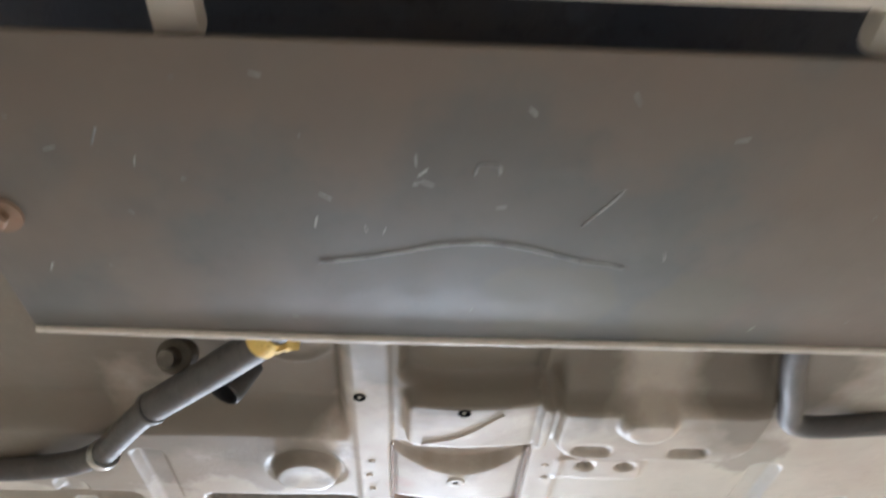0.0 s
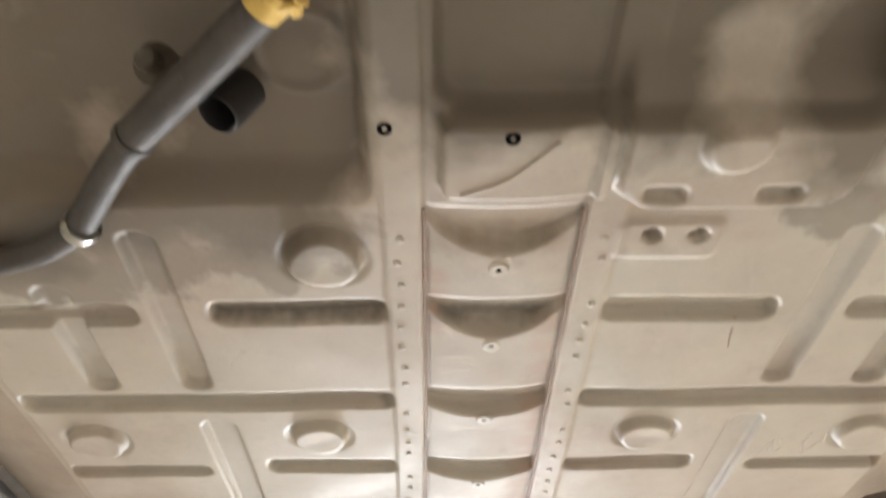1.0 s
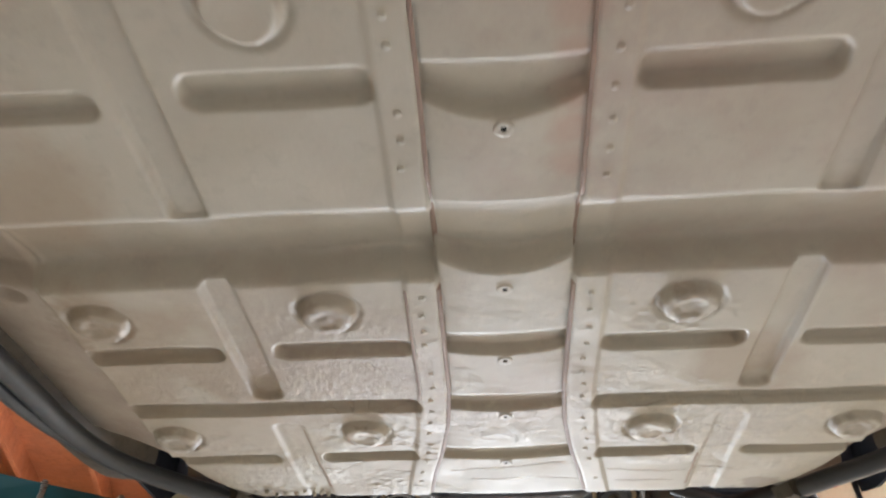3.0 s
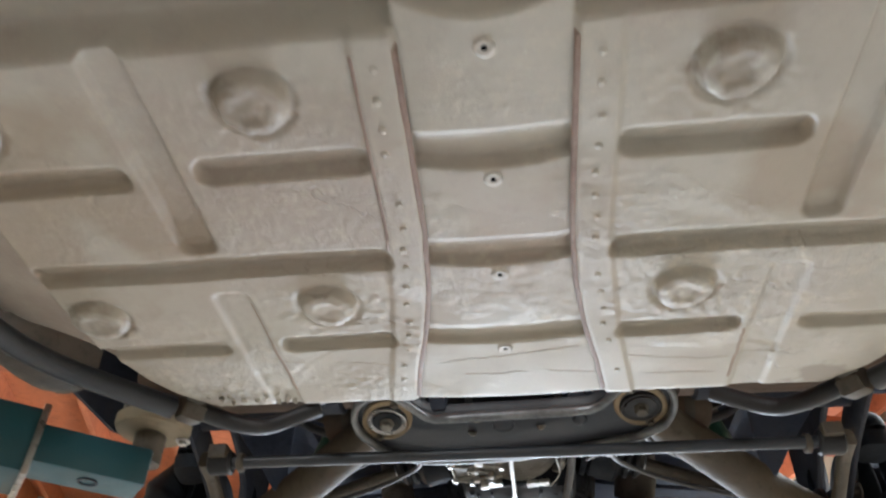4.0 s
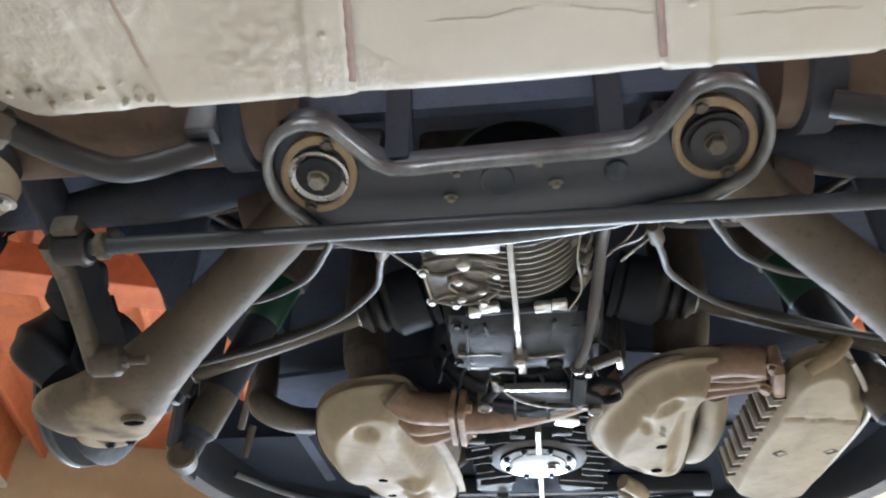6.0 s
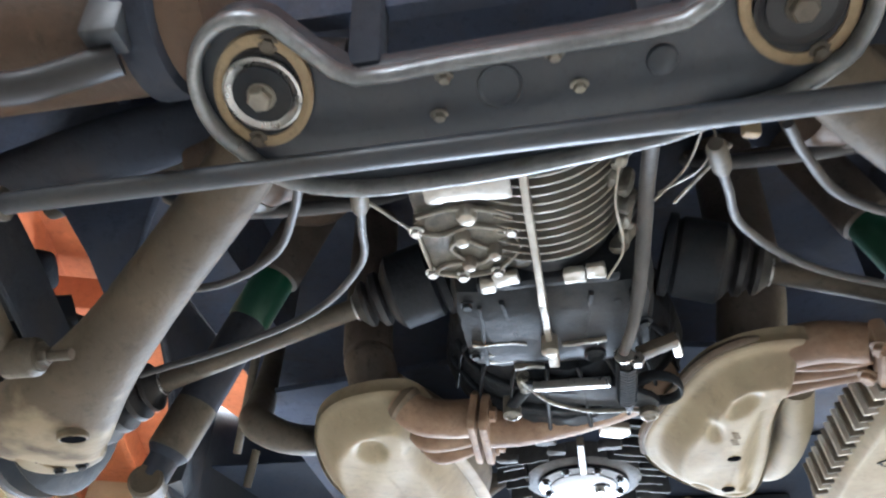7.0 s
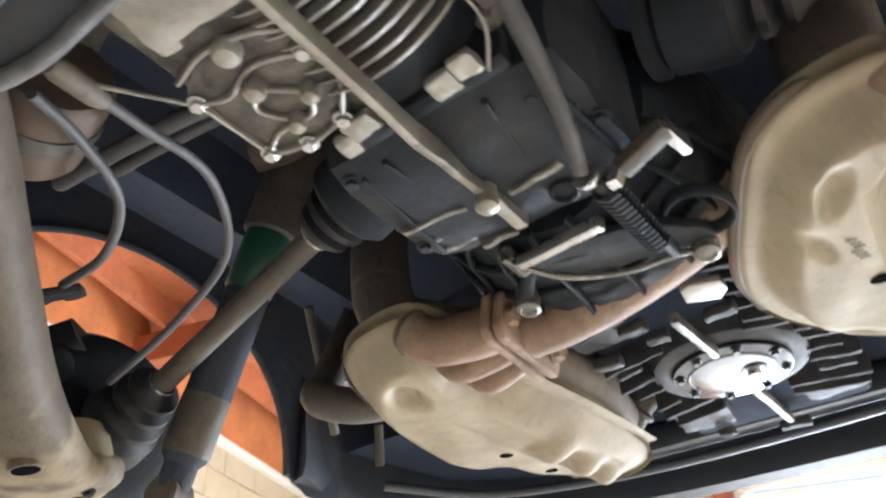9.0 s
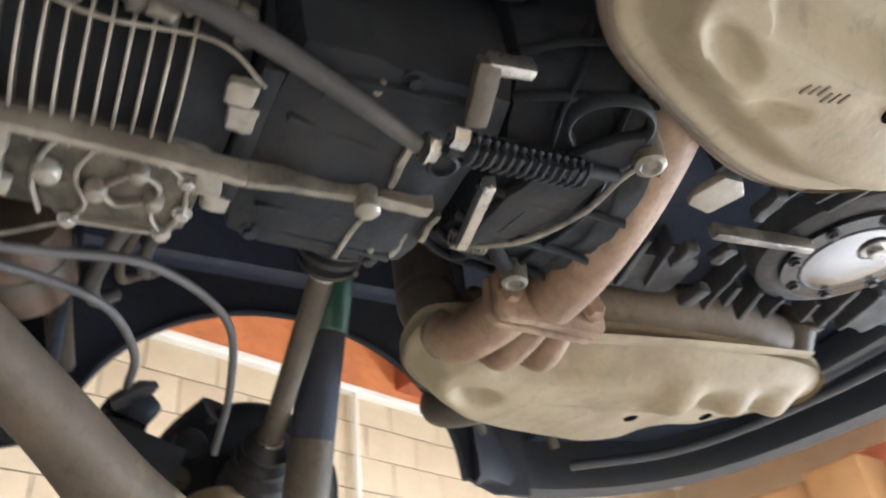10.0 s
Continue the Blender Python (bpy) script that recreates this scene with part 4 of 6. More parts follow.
# anti-roll bar with bushings, levers and links
bar = small("anti_roll_bar", [(-0.555, 2.458, 1.700), (0.555, 2.452, 1.700)], 0.0105, M_BLACK, car, "dusty black anti-roll bar", steps=1, sides=20)
for s in (-1, 1):
    x = s * 0.532
    part("bar_bushing", turned([(0.018, -0.022), (0.022, -0.018), (0.022, 0.018), (0.018, 0.022)], (x, 2.456, 1.700), (1, 0, 0), 20), M_RUBBER, bar)
    part("bushing_clamp", box((x, 2.452, 1.712), (0.034, 0.06, 0.024), bevel=0.006), M_DUSTY, bar)
    part("clamp_bolt", hex_bolt(bmesh.new(), (x - s * 0.0, 2.482, 1.700), (0, 0, -1), 0.007), M_DUSTY, bar)
    part("bar_collar", turned([(0.014, -0.006), (0.017, -0.004), (0.017, 0.004), (0.014, 0.006)], (s * 0.495, 2.457, 1.70), (1, 0, 0), 18), M_DUSTY, bar)
    small("lever_arm", [(s * 0.560, 2.446, 1.704), (s * 0.563, 2.50, 1.69), (s * 0.564, 2.56, 1.660), (s * 0.566, 2.615, 1.635)], [(0.011, 0.017), (0.010, 0.014), (0.010, 0.013), (0.011, 0.016)], M_DUSTY, bar, power=3)
    link_ob = part("drop_link", turned([(0.016, -0.026), (0.021, -0.020), (0.021, 0.012), (0.016, 0.018)], (s * 0.553, 2.616, 1.632), (s, 0.0, 0.0), 18), M_DUSTY, bar)
    part("link_nut", hex_bolt(bmesh.new(), (s * 0.528, 2.616, 1.632), (-s, 0, 0), 0.010, 1.4), M_DUSTY, link_ob)
    part("link_stud", turned([(0.006, 0), (0.006, 0.03)], (s * 0.522, 2.616, 1.632), (-s, 0, 0), 12), M_DUSTY, link_ob)

def under(ob, x, y):
    """Height of the underside of a shell at a spot."""
    return min(((v.co.x - x) ** 2 + (v.co.y - y) ** 2, v.co.z) for v in ob.data.vertices if v.co.z < 1.80 and v.normal.z < -0.3)[1]


def ring_points(outline, count):
    """The outline as a smooth closed line with points at even steps."""
    closed = [(x, y, 0) for x, y in outline]
    n = len(closed)
    fine = smooth_line([closed[(i - 2) % n] for i in range(n + 5)], 12)[24:24 + 12 * n]
    length = [0.0]
    for a, b in zip(fine, fine[1:] + fine[:1]):
        length.append(length[-1] + (b - a).length)
    xs = np.interp(np.arange(count) / count * length[-1], length, [p.x for p in fine] + [fine[0].x])
    ys = np.interp(np.arange(count) / count * length[-1], length, [p.y for p in fine] + [fine[0].y])
    return list(zip(xs, ys))


def pressed_shell(name, outline, spine, top, lip, field, lip_wide, slope, mat, parent, label, feature, count=150):
    """A deep-drawn sheet shell: side walls, a flat lip and a field that hangs lower, shaped by feature(x, y)."""
    rim = ring_points(outline, count)
    a, b = Vector(spine[0]), Vector(spine[1])
    ab = b - a
    rings = [[(x, y, z) for x, y in rim] for z in (top, top - 0.02, lip + 0.012)]
    for k in range(34):
        t = (k / 33) ** 1.3 * 0.995
        ring = []
        for x, y in rim:
            p = Vector((x, y))
            c = a + ab * min(max((p - a).dot(ab) / ab.length_squared, 0), 1)
            q = p.lerp(c, t)
            d = (q - p).length
            e = min(max((d - lip_wide) / slope, 0), 1)
            soft_edge = 0.010 * max(1 - d / 0.010, 0) ** 2
            ring.append((q.x, q.y, lip + soft_edge + (field - lip) * e * e * (3 - 2 * e) + feature(q.x, q.y) * e))
        rings.append(ring)
    bm = bmesh.new()
    ring_loft(bm, rings)
    bmesh.ops.recalc_face_normals(bm, faces=bm.faces)
    return part(name, bm, mat, parent, label)


def bump_at(x, y, cx, cy, rx, ry, turn=0, edge=0.5):
    """1 within an oval, falling to 0 over its edge."""
    ca, sa = math.cos(radians(turn)), math.sin(radians(turn))
    dx, dy = x - cx, y - cy
    t = min(max((1 - math.hypot((dx * ca + dy * sa) / rx, (dy * ca - dx * sa) / ry)) / edge, 0), 1)
    return t * t * (3 - 2 * t)


# trailing arms, hubs, brakes, shafts, dampers
for s in (-1, 1):
    arm = small("trailing_arm", [(s * 0.205, 2.42, 1.80), (s * 0.283, 2.503, 1.762), (s * 0.423, 2.620, 1.716), (s * 0.528, 2.703, 1.676), (s * 0.612, 2.765, 1.650), (s * 0.675, 2.815, 1.650), (s * 0.715, 2.885, 1.672)],
                [0.032, 0.034, 0.037, (0.048, 0.039), (0.074, 0.034), (0.090, 0.031), (0.082, 0.032)], M_ARM, car, "dusty dark trailing arm with a muddy flared end", sides=32, power=2.5)
    hole_z = under(arm, s * 0.581, 2.772)
    part("arm_hole", turned([(0.0185, 0.004), (0.0178, -0.0030), (0.0155, -0.0042), (0.0140, -0.0030)], (s * 0.581, 2.772, hole_z), (s * 0.15, -0.2, 1), 24), M_ARM, arm)
    part("hole_dark", turned([(0.0146, 0.003), (0.0144, -0.0034), (0.001, -0.0034)], (s * 0.581, 2.772, hole_z), (s * 0.15, -0.2, 1), 24), M_HOLE, arm)
    part("arm_pivot", turned([(0.035, -0.045), (0.040, -0.04), (0.040, 0.04), (0.035, 0.045)], (s * 0.20, 2.44, 1.80), (1, 0.2, 0), 22), M_RUBBER, arm)
    hub = part("brake_disc", turned([(0.05, -0.02), (0.06, -0.012), (0.145, -0.011), (0.147, -0.004), (0.142, 0), (0.147, 0.004), (0.145, 0.011), (0.06, 0.012), (0.05, 0.03)], (s * 0.785, 2.938, 1.772), (1, 0, 0), 56), M_BLACK, car, "dark brake disc without a wheel")
    part("backing_plate", turned([(0.03, -0.008), (0.09, -0.006), (0.128, 0.002), (0.135, 0.010), (0.133, 0.014), (0.03, 0.006)], (s * 0.722, 2.926, 1.757), (s, 0, 0), 44), M_CASTDARK, hub)
    cal = part("brake_caliper", tube([(s * 0.735, 2.80, 1.70), (s * 0.80, 2.805, 1.76), (s * 0.80, 2.83, 1.83), (s * 0.735, 2.87, 1.875)], [(0.032, 0.028), (0.042, 0.034), (0.042, 0.034), (0.032, 0.028)], power=4, sides=20), M_CASTDARK, hub, "dark iron brake caliper")
    part("caliper_half", tube([(s * 0.712, 2.715, 1.79), (s * 0.715, 2.725, 1.84), (s * 0.718, 2.755, 1.875)], [(0.030, 0.034), (0.036, 0.036), (0.026, 0.028)], power=4, sides=18), M_CASTDARK, cal)
    part("caliper_piston", turned([(0.024, -0.006), (0.026, 0.0), (0.024, 0.012), (0.014, 0.016), (0.001, 0.016)], (s * 0.700, 2.822, 1.80), (-s, 0, 0), 22), M_CASTDARK, cal)
    part("bleed_nipple", turned([(0.005, 0), (0.005, 0.014), (0.003, 0.016), (0.003, 0.024)], (s * 0.725, 2.80, 1.70), (-s * 0.5, -0.3, -1), 10), M_RUST, cal)
    part("caliper_bolt", hex_bolt(bmesh.new(), (s * 0.70, 2.81, 1.75), (-s, 0, 0), 0.011), M_DUSTY, cal)
    carrier_at = Vector((s * 0.668, 2.868, 1.640))
    bearing = part("bearing_housing", turned([(0.050, 0.07), (0.054, 0.03), (0.056, 0.006), (0.050, -0.002), (0.036, -0.006), (0.026, -0.004), (0.022, 0.004), (0.020, 0.02), (0.001, 0.02)], carrier_at, (s * 0.25, -0.1, 1), 30), M_ARM, arm)
    for k in range(4):
        a = math.pi / 2 * k + 0.5
        part("bearing_nut", hex_bolt(bmesh.new(), carrier_at + Vector((0.030 * math.cos(a), 0.030 * math.sin(a), -0.006)), (-s * 0.25, 0.1, -1), 0.006, 1.4), M_CASTDARK, bearing)
    part("wheel_stud", turned([(0.007, 0), (0.007, 0.05)], (s * 0.78, 2.938, 1.825), (s, 0, 0), 12), M_BODYDARK, hub)
    part("wheel_stud", turned([(0.007, 0), (0.007, 0.05)], (s * 0.78, 2.938, 1.715), (s, 0, 0), 12), M_BODYDARK, hub)
    bracket = part("line_bracket", slab([(-0.020, -0.026), (0.020, -0.026), (0.030, 0.014), (0.020, 0.030), (0.008, 0.026), (0.006, 0.012), (-0.006, 0.012), (-0.008, 0.026), (-0.022, 0.030), (-0.030, 0.014)], 0.010, Matrix.Translation((s * 0.497, 2.716, 1.772)) @ pose(0, 0, 0, 20, s * 25, s * -60), 0.002), M_RUBBER, arm)
    shaft = small("drive_shaft", [(s * 0.27, 2.885, 1.860), (s * 0.60, 2.912, 1.762)], [0.0155, 0.0155], M_DUSTY, car, "brown drive shaft with black rubber boots", steps=1, sides=18)
    d = Vector((s * 0.33, 0.027, -0.098)).normalized()
    part("outer_boot", turned([(0.018, 0), (0.024, 0.008), (0.036, 0.016), (0.037, 0.022), (0.028, 0.028), (0.042, 0.038), (0.043, 0.046), (0.033, 0.052), (0.049, 0.064), (0.050, 0.074), (0.042, 0.082), (0.056, 0.094), (0.056, 0.13)], Vector((s * 0.575, 2.910, 1.769)), d, 28), M_RUBBER, shaft)
    part("inner_boot", turned([(0.018, 0), (0.024, 0.006), (0.034, 0.014), (0.035, 0.020), (0.027, 0.026), (0.040, 0.034), (0.041, 0.042), (0.034, 0.048), (0.048, 0.056), (0.052, 0.064)], Vector((s * 0.285, 2.886, 1.855)), -d, 28), M_RUBBER, shaft)
    part("joint_cup", turned([(0.052, 0.06), (0.056, 0.064), (0.056, 0.118), (0.050, 0.124), (0.058, 0.128), (0.058, 0.138), (0.03, 0.142)], Vector((s * 0.285, 2.886, 1.855)), -d, 32), M_CASTDARK, shaft)
    part("boot_clip", turned([(0.0185, -0.004), (0.0195, 0), (0.0185, 0.004)], Vector((s * 0.578, 2.9102, 1.768)), d, 20), M_ZINC, shaft)
    part("boot_clip", turned([(0.0185, -0.004), (0.0195, 0), (0.0185, 0.004)], Vector((s * 0.283, 2.8858, 1.8556)), d, 20), M_ZINC, shaft)
    dd = Vector((-s * 0.117, 0.006, 0.34)).normalized()
    foot = Vector((s * 0.578, 2.957, 1.652))
    damper = part("damper", turned([(0.016, -0.02), (0.022, -0.01), (0.022, 0.02), (0.030, 0.03), (0.031, 0.05), (0.031, 0.27)], foot, dd, 26), M_BODYDARK, car, "dusty black damper with a green upper body")
    part("damper_base", turned([(0.0308, 0.032), (0.0318, 0.036), (0.0318, 0.105), (0.0310, 0.110)], foot, dd, 26), M_DUSTY, damper, "mud-dusted lower end")
    part("damper_upper", turned([(0.0315, 0.262), (0.034, 0.266), (0.034, 0.37)], foot, dd, 26), M_GREEN, damper)
    part("damper_sleeve", turned([(0.034, 0.352), (0.040, 0.356), (0.041, 0.36), (0.041, 0.55)], foot, dd, 26), M_DUCT, damper)
    part("damper_eye", turned([(0.020, -0.022), (0.024, -0.018), (0.024, 0.018), (0.020, 0.022)], foot + dd * -0.02, (0.3 * s, 1, 0), 20), M_DUSTY, damper)
    # brake hose and parking brake cable
    top = Vector((s * 0.168, 2.533, 1.735))
    cable = small("brake_cable", [top, (s * 0.186, 2.60, 1.752), (s * 0.215, 2.69, 1.775), (s * 0.30, 2.78, 1.78), (s * 0.42, 2.815, 1.76), (s * 0.56, 2.83, 1.735)], 0.0048, M_HOSE, car, "grey sheathed brake cable", sides=12)
    part("cable_sleeve", turned([(0.007, -0.018), (0.0095, -0.012), (0.0095, 0.025), (0.007, 0.034)], top, Vector((s * 0.018, 0.067, 0.017)), 16), M_DUSTY, cable)
    small("cable_inner", [top + Vector((s * 0.012, -0.005, 0.005)), (s * 0.150, 2.575, 1.742), (s * 0.135, 2.61, 1.75)], 0.002, M_CAST, cable, sides=8)
    small("brake_hose", [(s * 0.235, 2.535, 1.765), (s * 0.262, 2.59, 1.775), (s * 0.31, 2.66, 1.78), (s * 0.39, 2.70, 1.775), (s * 0.475, 2.705, 1.775)], 0.0052, M_HOSE, cable, sides=12)
    small("spring_plate", [(s * 0.62, 2.38, 1.84), (s * 0.64, 2.60, 1.80), (s * 0.66, 2.80, 1.74)], [(0.006, 0.04)] * 3, M_BODYDARK, car, power=4)

for s in (-1, 1):
    housing = part("pivot_housing", turned([(0.030, -0.055), (0.052, -0.050), (0.056, -0.042), (0.056, 0.040), (0.050, 0.048), (0.020, 0.052)], (s * 0.315, 2.565, 1.835), (1, 0.25 * s, 0.1), 34), M_BROWN, car, "brown dusty arm pivot housing")
    part("housing_band", turned([(0.0575, -0.010), (0.059, 0.0), (0.0575, 0.010)], (s * 0.315, 2.565, 1.835), (1, 0.25 * s, 0.1), 34), M_DUSTY, housing)
    for k, (dy, dz, r) in enumerate(((0.075, 0.010, 0.009), (0.100, 0.045, 0.006), (0.125, 0.060, 0.008))):
        small("body_pipe", [(s * 0.49, 2.60 + dy, 1.90 + dz), (s * 0.42, 2.575 + dy, 1.845 + dz), (s * 0.33, 2.570 + dy, 1.825 + dz), (s * 0.23, 2.600 + dy, 1.850 + dz), (s * 0.19, 2.66 + dy, 1.92 + dz)], r, M_HOSE if k != 1 else M_DUSTY, car, sides=12)
small("rusty_elbow", [(-0.335, 2.90, 2.17), (-0.352, 2.905, 2.11), (-0.375, 2.90, 2.08), (-0.42, 2.88, 2.07)], 0.032, M_BROWN, car, "rust-brown pipe elbow", sides=20)

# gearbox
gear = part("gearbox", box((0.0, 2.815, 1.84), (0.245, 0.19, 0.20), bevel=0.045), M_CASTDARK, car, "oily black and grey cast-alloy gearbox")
nose = part("nose_case", box((-0.068, 2.61, 1.838), (0.124, 0.19, 0.168), bevel=0.012), M_GREASE, gear, "greasy cast nose case")
part("case_lug", box((-0.062, 2.535, 1.748), (0.085, 0.060, 0.020), (0, 0, 4), 0.006), M_FIN, nose, "pale bare alloy lug")
part("case_lug", box((-0.098, 2.548, 1.752), (0.022, 0.042, 0.016), (0, 0, 8), 0.004), M_FIN, nose)
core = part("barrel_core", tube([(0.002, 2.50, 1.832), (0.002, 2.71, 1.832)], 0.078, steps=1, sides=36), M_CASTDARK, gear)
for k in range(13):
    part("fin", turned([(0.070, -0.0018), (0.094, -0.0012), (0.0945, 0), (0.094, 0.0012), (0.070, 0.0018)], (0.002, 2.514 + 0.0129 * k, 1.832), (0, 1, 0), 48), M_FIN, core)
part("case_rib", box((-0.008, 2.615, 1.732), (0.0078, 0.225, 0.020), (-1.5, 0, 0), 0.002), M_FIN, gear, "pale cast rib")
part("case_rib", box((-0.008, 2.775, 1.735), (0.0088, 0.10, 0.022), (6, 0, 0), 0.003), M_CAST, gear)
part("rib_boss", turned([(0.010, 0.02), (0.0105, -0.003), (0.0075, -0.006), (0.001, -0.007)], (-0.008, 2.824, 1.722), (0, 0, 1), 20), M_FIN, gear)
part("case_rib", box((-0.006, 2.856, 1.739), (0.013, 0.05, 0.02), bevel=0.003), M_FIN, gear)
cover = part("shift_cover", slab([(-0.132, 2.604), (-0.110, 2.588), (-0.060, 2.586), (-0.026, 2.606), (-0.022, 2.650), (-0.048, 2.698), (-0.085, 2.702), (-0.130, 2.692)], 0.016, pose(0, 0, 1.751), 0.003), M_GREASE, gear, "cast shift cover with ribs and bolts")
for x, y in ((-0.129, 2.612), (-0.126, 2.684), (-0.030, 2.625), (-0.053, 2.692), (-0.093, 2.695)):
    part("cover_bolt", hex_bolt(bmesh.new(), (x, y, 1.749), (0, 0, -1), 0.0062, 1.35), M_ZINC, cover)
for x, y, r in ((-0.072, 2.592, 0.011), (-0.083, 2.628, 0.009), (-0.052, 2.655, 0.008), (-0.082, 2.671, 0.008)):
    part("cover_boss", turned([(r, 0.004), (r, -0.006), (r * 0.8, -0.010), (r * 0.3, -0.012)], (x, y, 1.749), (0, 0, 1), 18), M_FIN, cover)
for pts in (((-0.129, 2.612), (-0.105, 2.622), (-0.070, 2.612), (-0.030, 2.625)), ((-0.129, 2.612), (-0.126, 2.684)), ((-0.126, 2.684), (-0.105, 2.672), (-0.082, 2.671)), ((-0.030, 2.625), (-0.024, 2.655), (-0.053, 2.692)),
            ((-0.083, 2.628), (-0.098, 2.645), (-0.082, 2.671)), ((-0.052, 2.655), (-0.070, 2.640), (-0.083, 2.628)), ((-0.082, 2.671), (-0.066, 2.672), (-0.052, 2.655)), ((-0.126, 2.684), (-0.093, 2.695), (-0.053, 2.692)), ((-0.125, 2.590), (-0.09, 2.583), (-0.05, 2.590), (-0.025, 2.605))):
    small("cover_rib", [(x, y, 1.749) for x, y in pts], (0.0024, 0.004), M_FIN, cover, sides=8, steps=5)
part("end_flange", box((-0.001, 2.722, 1.845), (0.165, 0.018, 0.196), bevel=0.008), M_CASTDARK, gear)
for x, w, y in ((-0.046, 0.030, 2.706), (-0.068, 0.018, 2.716), (0.030, 0.026, 2.712), (0.054, 0.022, 2.706)):
    part("flange_ear", box((x, y, 1.748), (w, 0.022, 0.010), (0, 0, random.uniform(-6, 6)), 0.004), M_FIN, gear, "pale alloy flange ear")
for x0, x1, y, z in ((-0.105, -0.035, 2.832, 1.742), (-0.09, -0.03, 2.858, 1.744), (0.006, 0.062, 2.836, 1.738), (-0.095, -0.055, 2.882, 1.748), (-0.06, -0.02, 2.895, 1.744), (0.02, 0.10, 2.792, 1.745)):
    part("case_ledge", box(((x0 + x1) / 2, y, z + 0.004), (x1 - x0, 0.0065, 0.014), (0, 0, random.uniform(-4, 4)), 0.003), M_CAST, gear)
part("level_plug", turned([(0.013, 0.01), (0.014, -0.003), (0.011, -0.005), (0.009, 0), (0.001, 0)], (0.046, 2.866, 1.738), (0, 0, 1), 20), M_CASTDARK, gear)
part("data_strip", box((0.012, 2.911, 1.722), (0.105, 0.010, 0.012), (0, 9, -16), 0.002), M_ZINC, gear, "bright bare metal edge strip")
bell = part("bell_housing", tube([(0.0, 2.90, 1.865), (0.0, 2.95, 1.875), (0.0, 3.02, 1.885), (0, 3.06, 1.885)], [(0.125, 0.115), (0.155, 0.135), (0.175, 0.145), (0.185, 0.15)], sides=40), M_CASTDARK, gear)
for a in (-62, -44, -26, -8, 10, 28, 46, 64):
    sa, ca = math.sin(radians(a)), math.cos(radians(a))
    small("bell_rib", [(0.128 * sa, 2.912, 1.866 - 0.117 * ca), (0.157 * sa, 2.95, 1.875 - 0.137 * ca), (0.177 * sa, 3.02, 1.885 - 0.147 * ca), (0.187 * sa, 3.056, 1.885 - 0.152 * ca)], (0.0032, 0.006), M_CASTDARK, bell, sides=10, steps=4)
for y, rx, rz, zc in ((2.955, 0.158, 0.138, 1.876), (3.01, 0.175, 0.146, 1.884)):
    small("bell_rib", [(rx * math.sin(radians(a)), y + 0.006 * math.sin(radians(a * 7)), zc - rz * math.cos(radians(a))) for a in range(-70, 71, 10)], (0.0028, 0.005), M_CASTDARK, bell, sides=8, steps=2)
for x, y0, y1, turn in ((-0.088, 2.75, 2.88, 4), (-0.052, 2.745, 2.82, -8), (0.042, 2.74, 2.83, 6), (0.098, 2.745, 2.86, -5)):
    part("case_web", box((x, (y0 + y1) / 2, 1.748), (0.0055, y1 - y0, 0.016), (0, 0, turn), 0.002), M_CASTDARK, gear)
for x, y in ((-0.098, 2.752), (0.076, 2.762), (-0.105, 2.865), (0.108, 2.815)):
    part("case_stud", hex_bolt(bmesh.new(), (x, y, 1.748), (0, 0, -1), 0.0060, 1.5), M_CASTDARK, gear)
small("housing_lip", [(-0.055, 2.925, 1.742), (-0.02, 2.975, 1.733), (0.035, 3.005, 1.731), (0.085, 3.010, 1.731), (0.113, 3.018, 1.731)], 0.0030, M_CAST, gear, sides=10)
for x, y, z in ((-0.076, 3.005, 1.734), (0.113, 3.018, 1.728)):
    part("housing_bolt", turned([(0.013, 0.03), (0.013, -0.004), (0.009, -0.006), (0.006, -0.003), (0.001, -0.003)], (x, y, z), (0, 0.1, 1), 20), M_CAST, gear)
small("housing_arm", [(-0.076, 3.000, 1.742), (-0.055, 2.975, 1.752), (-0.02, 2.95, 1.765)], 0.009, M_CASTDARK, gear, sides=12)
ring = [(0.126 + 0.030 * math.cos(radians(a)), 2.972 + 0.034 * math.sin(radians(a)), 1.742 - 0.02 * math.cos(radians(a)) * 0.2) for a in range(-150, 151, 15)]
small("release_ring", ring, (0.0030, 0.008), M_CASTDARK, gear, sides=12, steps=2)
part("release_fork", slab([(-0.050, 2.928), (-0.02, 2.970), (0.035, 3.000), (0.085, 3.006), (0.118, 3.022), (0.132, 3.008), (0.118, 2.985), (0.085, 2.955), (0.03, 2.935)], 0.012, pose(0, 0, 1.7345), 0.004), M_CASTDARK, gear)
rod = small("clutch_cable", [(0.118, 2.50, 1.77), (0.112, 2.60, 1.775), (0.104, 2.70, 1.75), (0.092, 2.78, 1.725), (0.079, 2.828, 1.714)], [0.0085, 0.0085, 0.0085, 0.007, 0.0065], M_HOSE, gear, "grey clutch cable with coil spring", sides=16)
part("cable_adjuster", hex_bolt(bmesh.new(), (0.079, 2.832, 1.714), (0.0, 1, 0.05), 0.010, 1.2), M_ZINC, rod)
part("adjuster_nut", turned([(0.009, 0), (0.009, 0.012)], (0.095, 2.846, 1.716), (0, 1, 0), 6), M_ZINC, rod)
spring = [(0.083 + 0.012 * math.cos(2 * math.pi * k / 8), 2.862 + 0.11 * k / 112, 1.720 + 0.008 * k / 112 + 0.012 * math.sin(2 * math.pi * k / 8)) for k in range(113)]
small("return_spring", spring, 0.0024, M_CASTDARK, rod, sides=6, steps=1)
small("spring_rod", [(0.081, 2.85, 1.718), (0.087, 3.005, 1.732)], 0.006, M_CASTDARK, rod, steps=1)
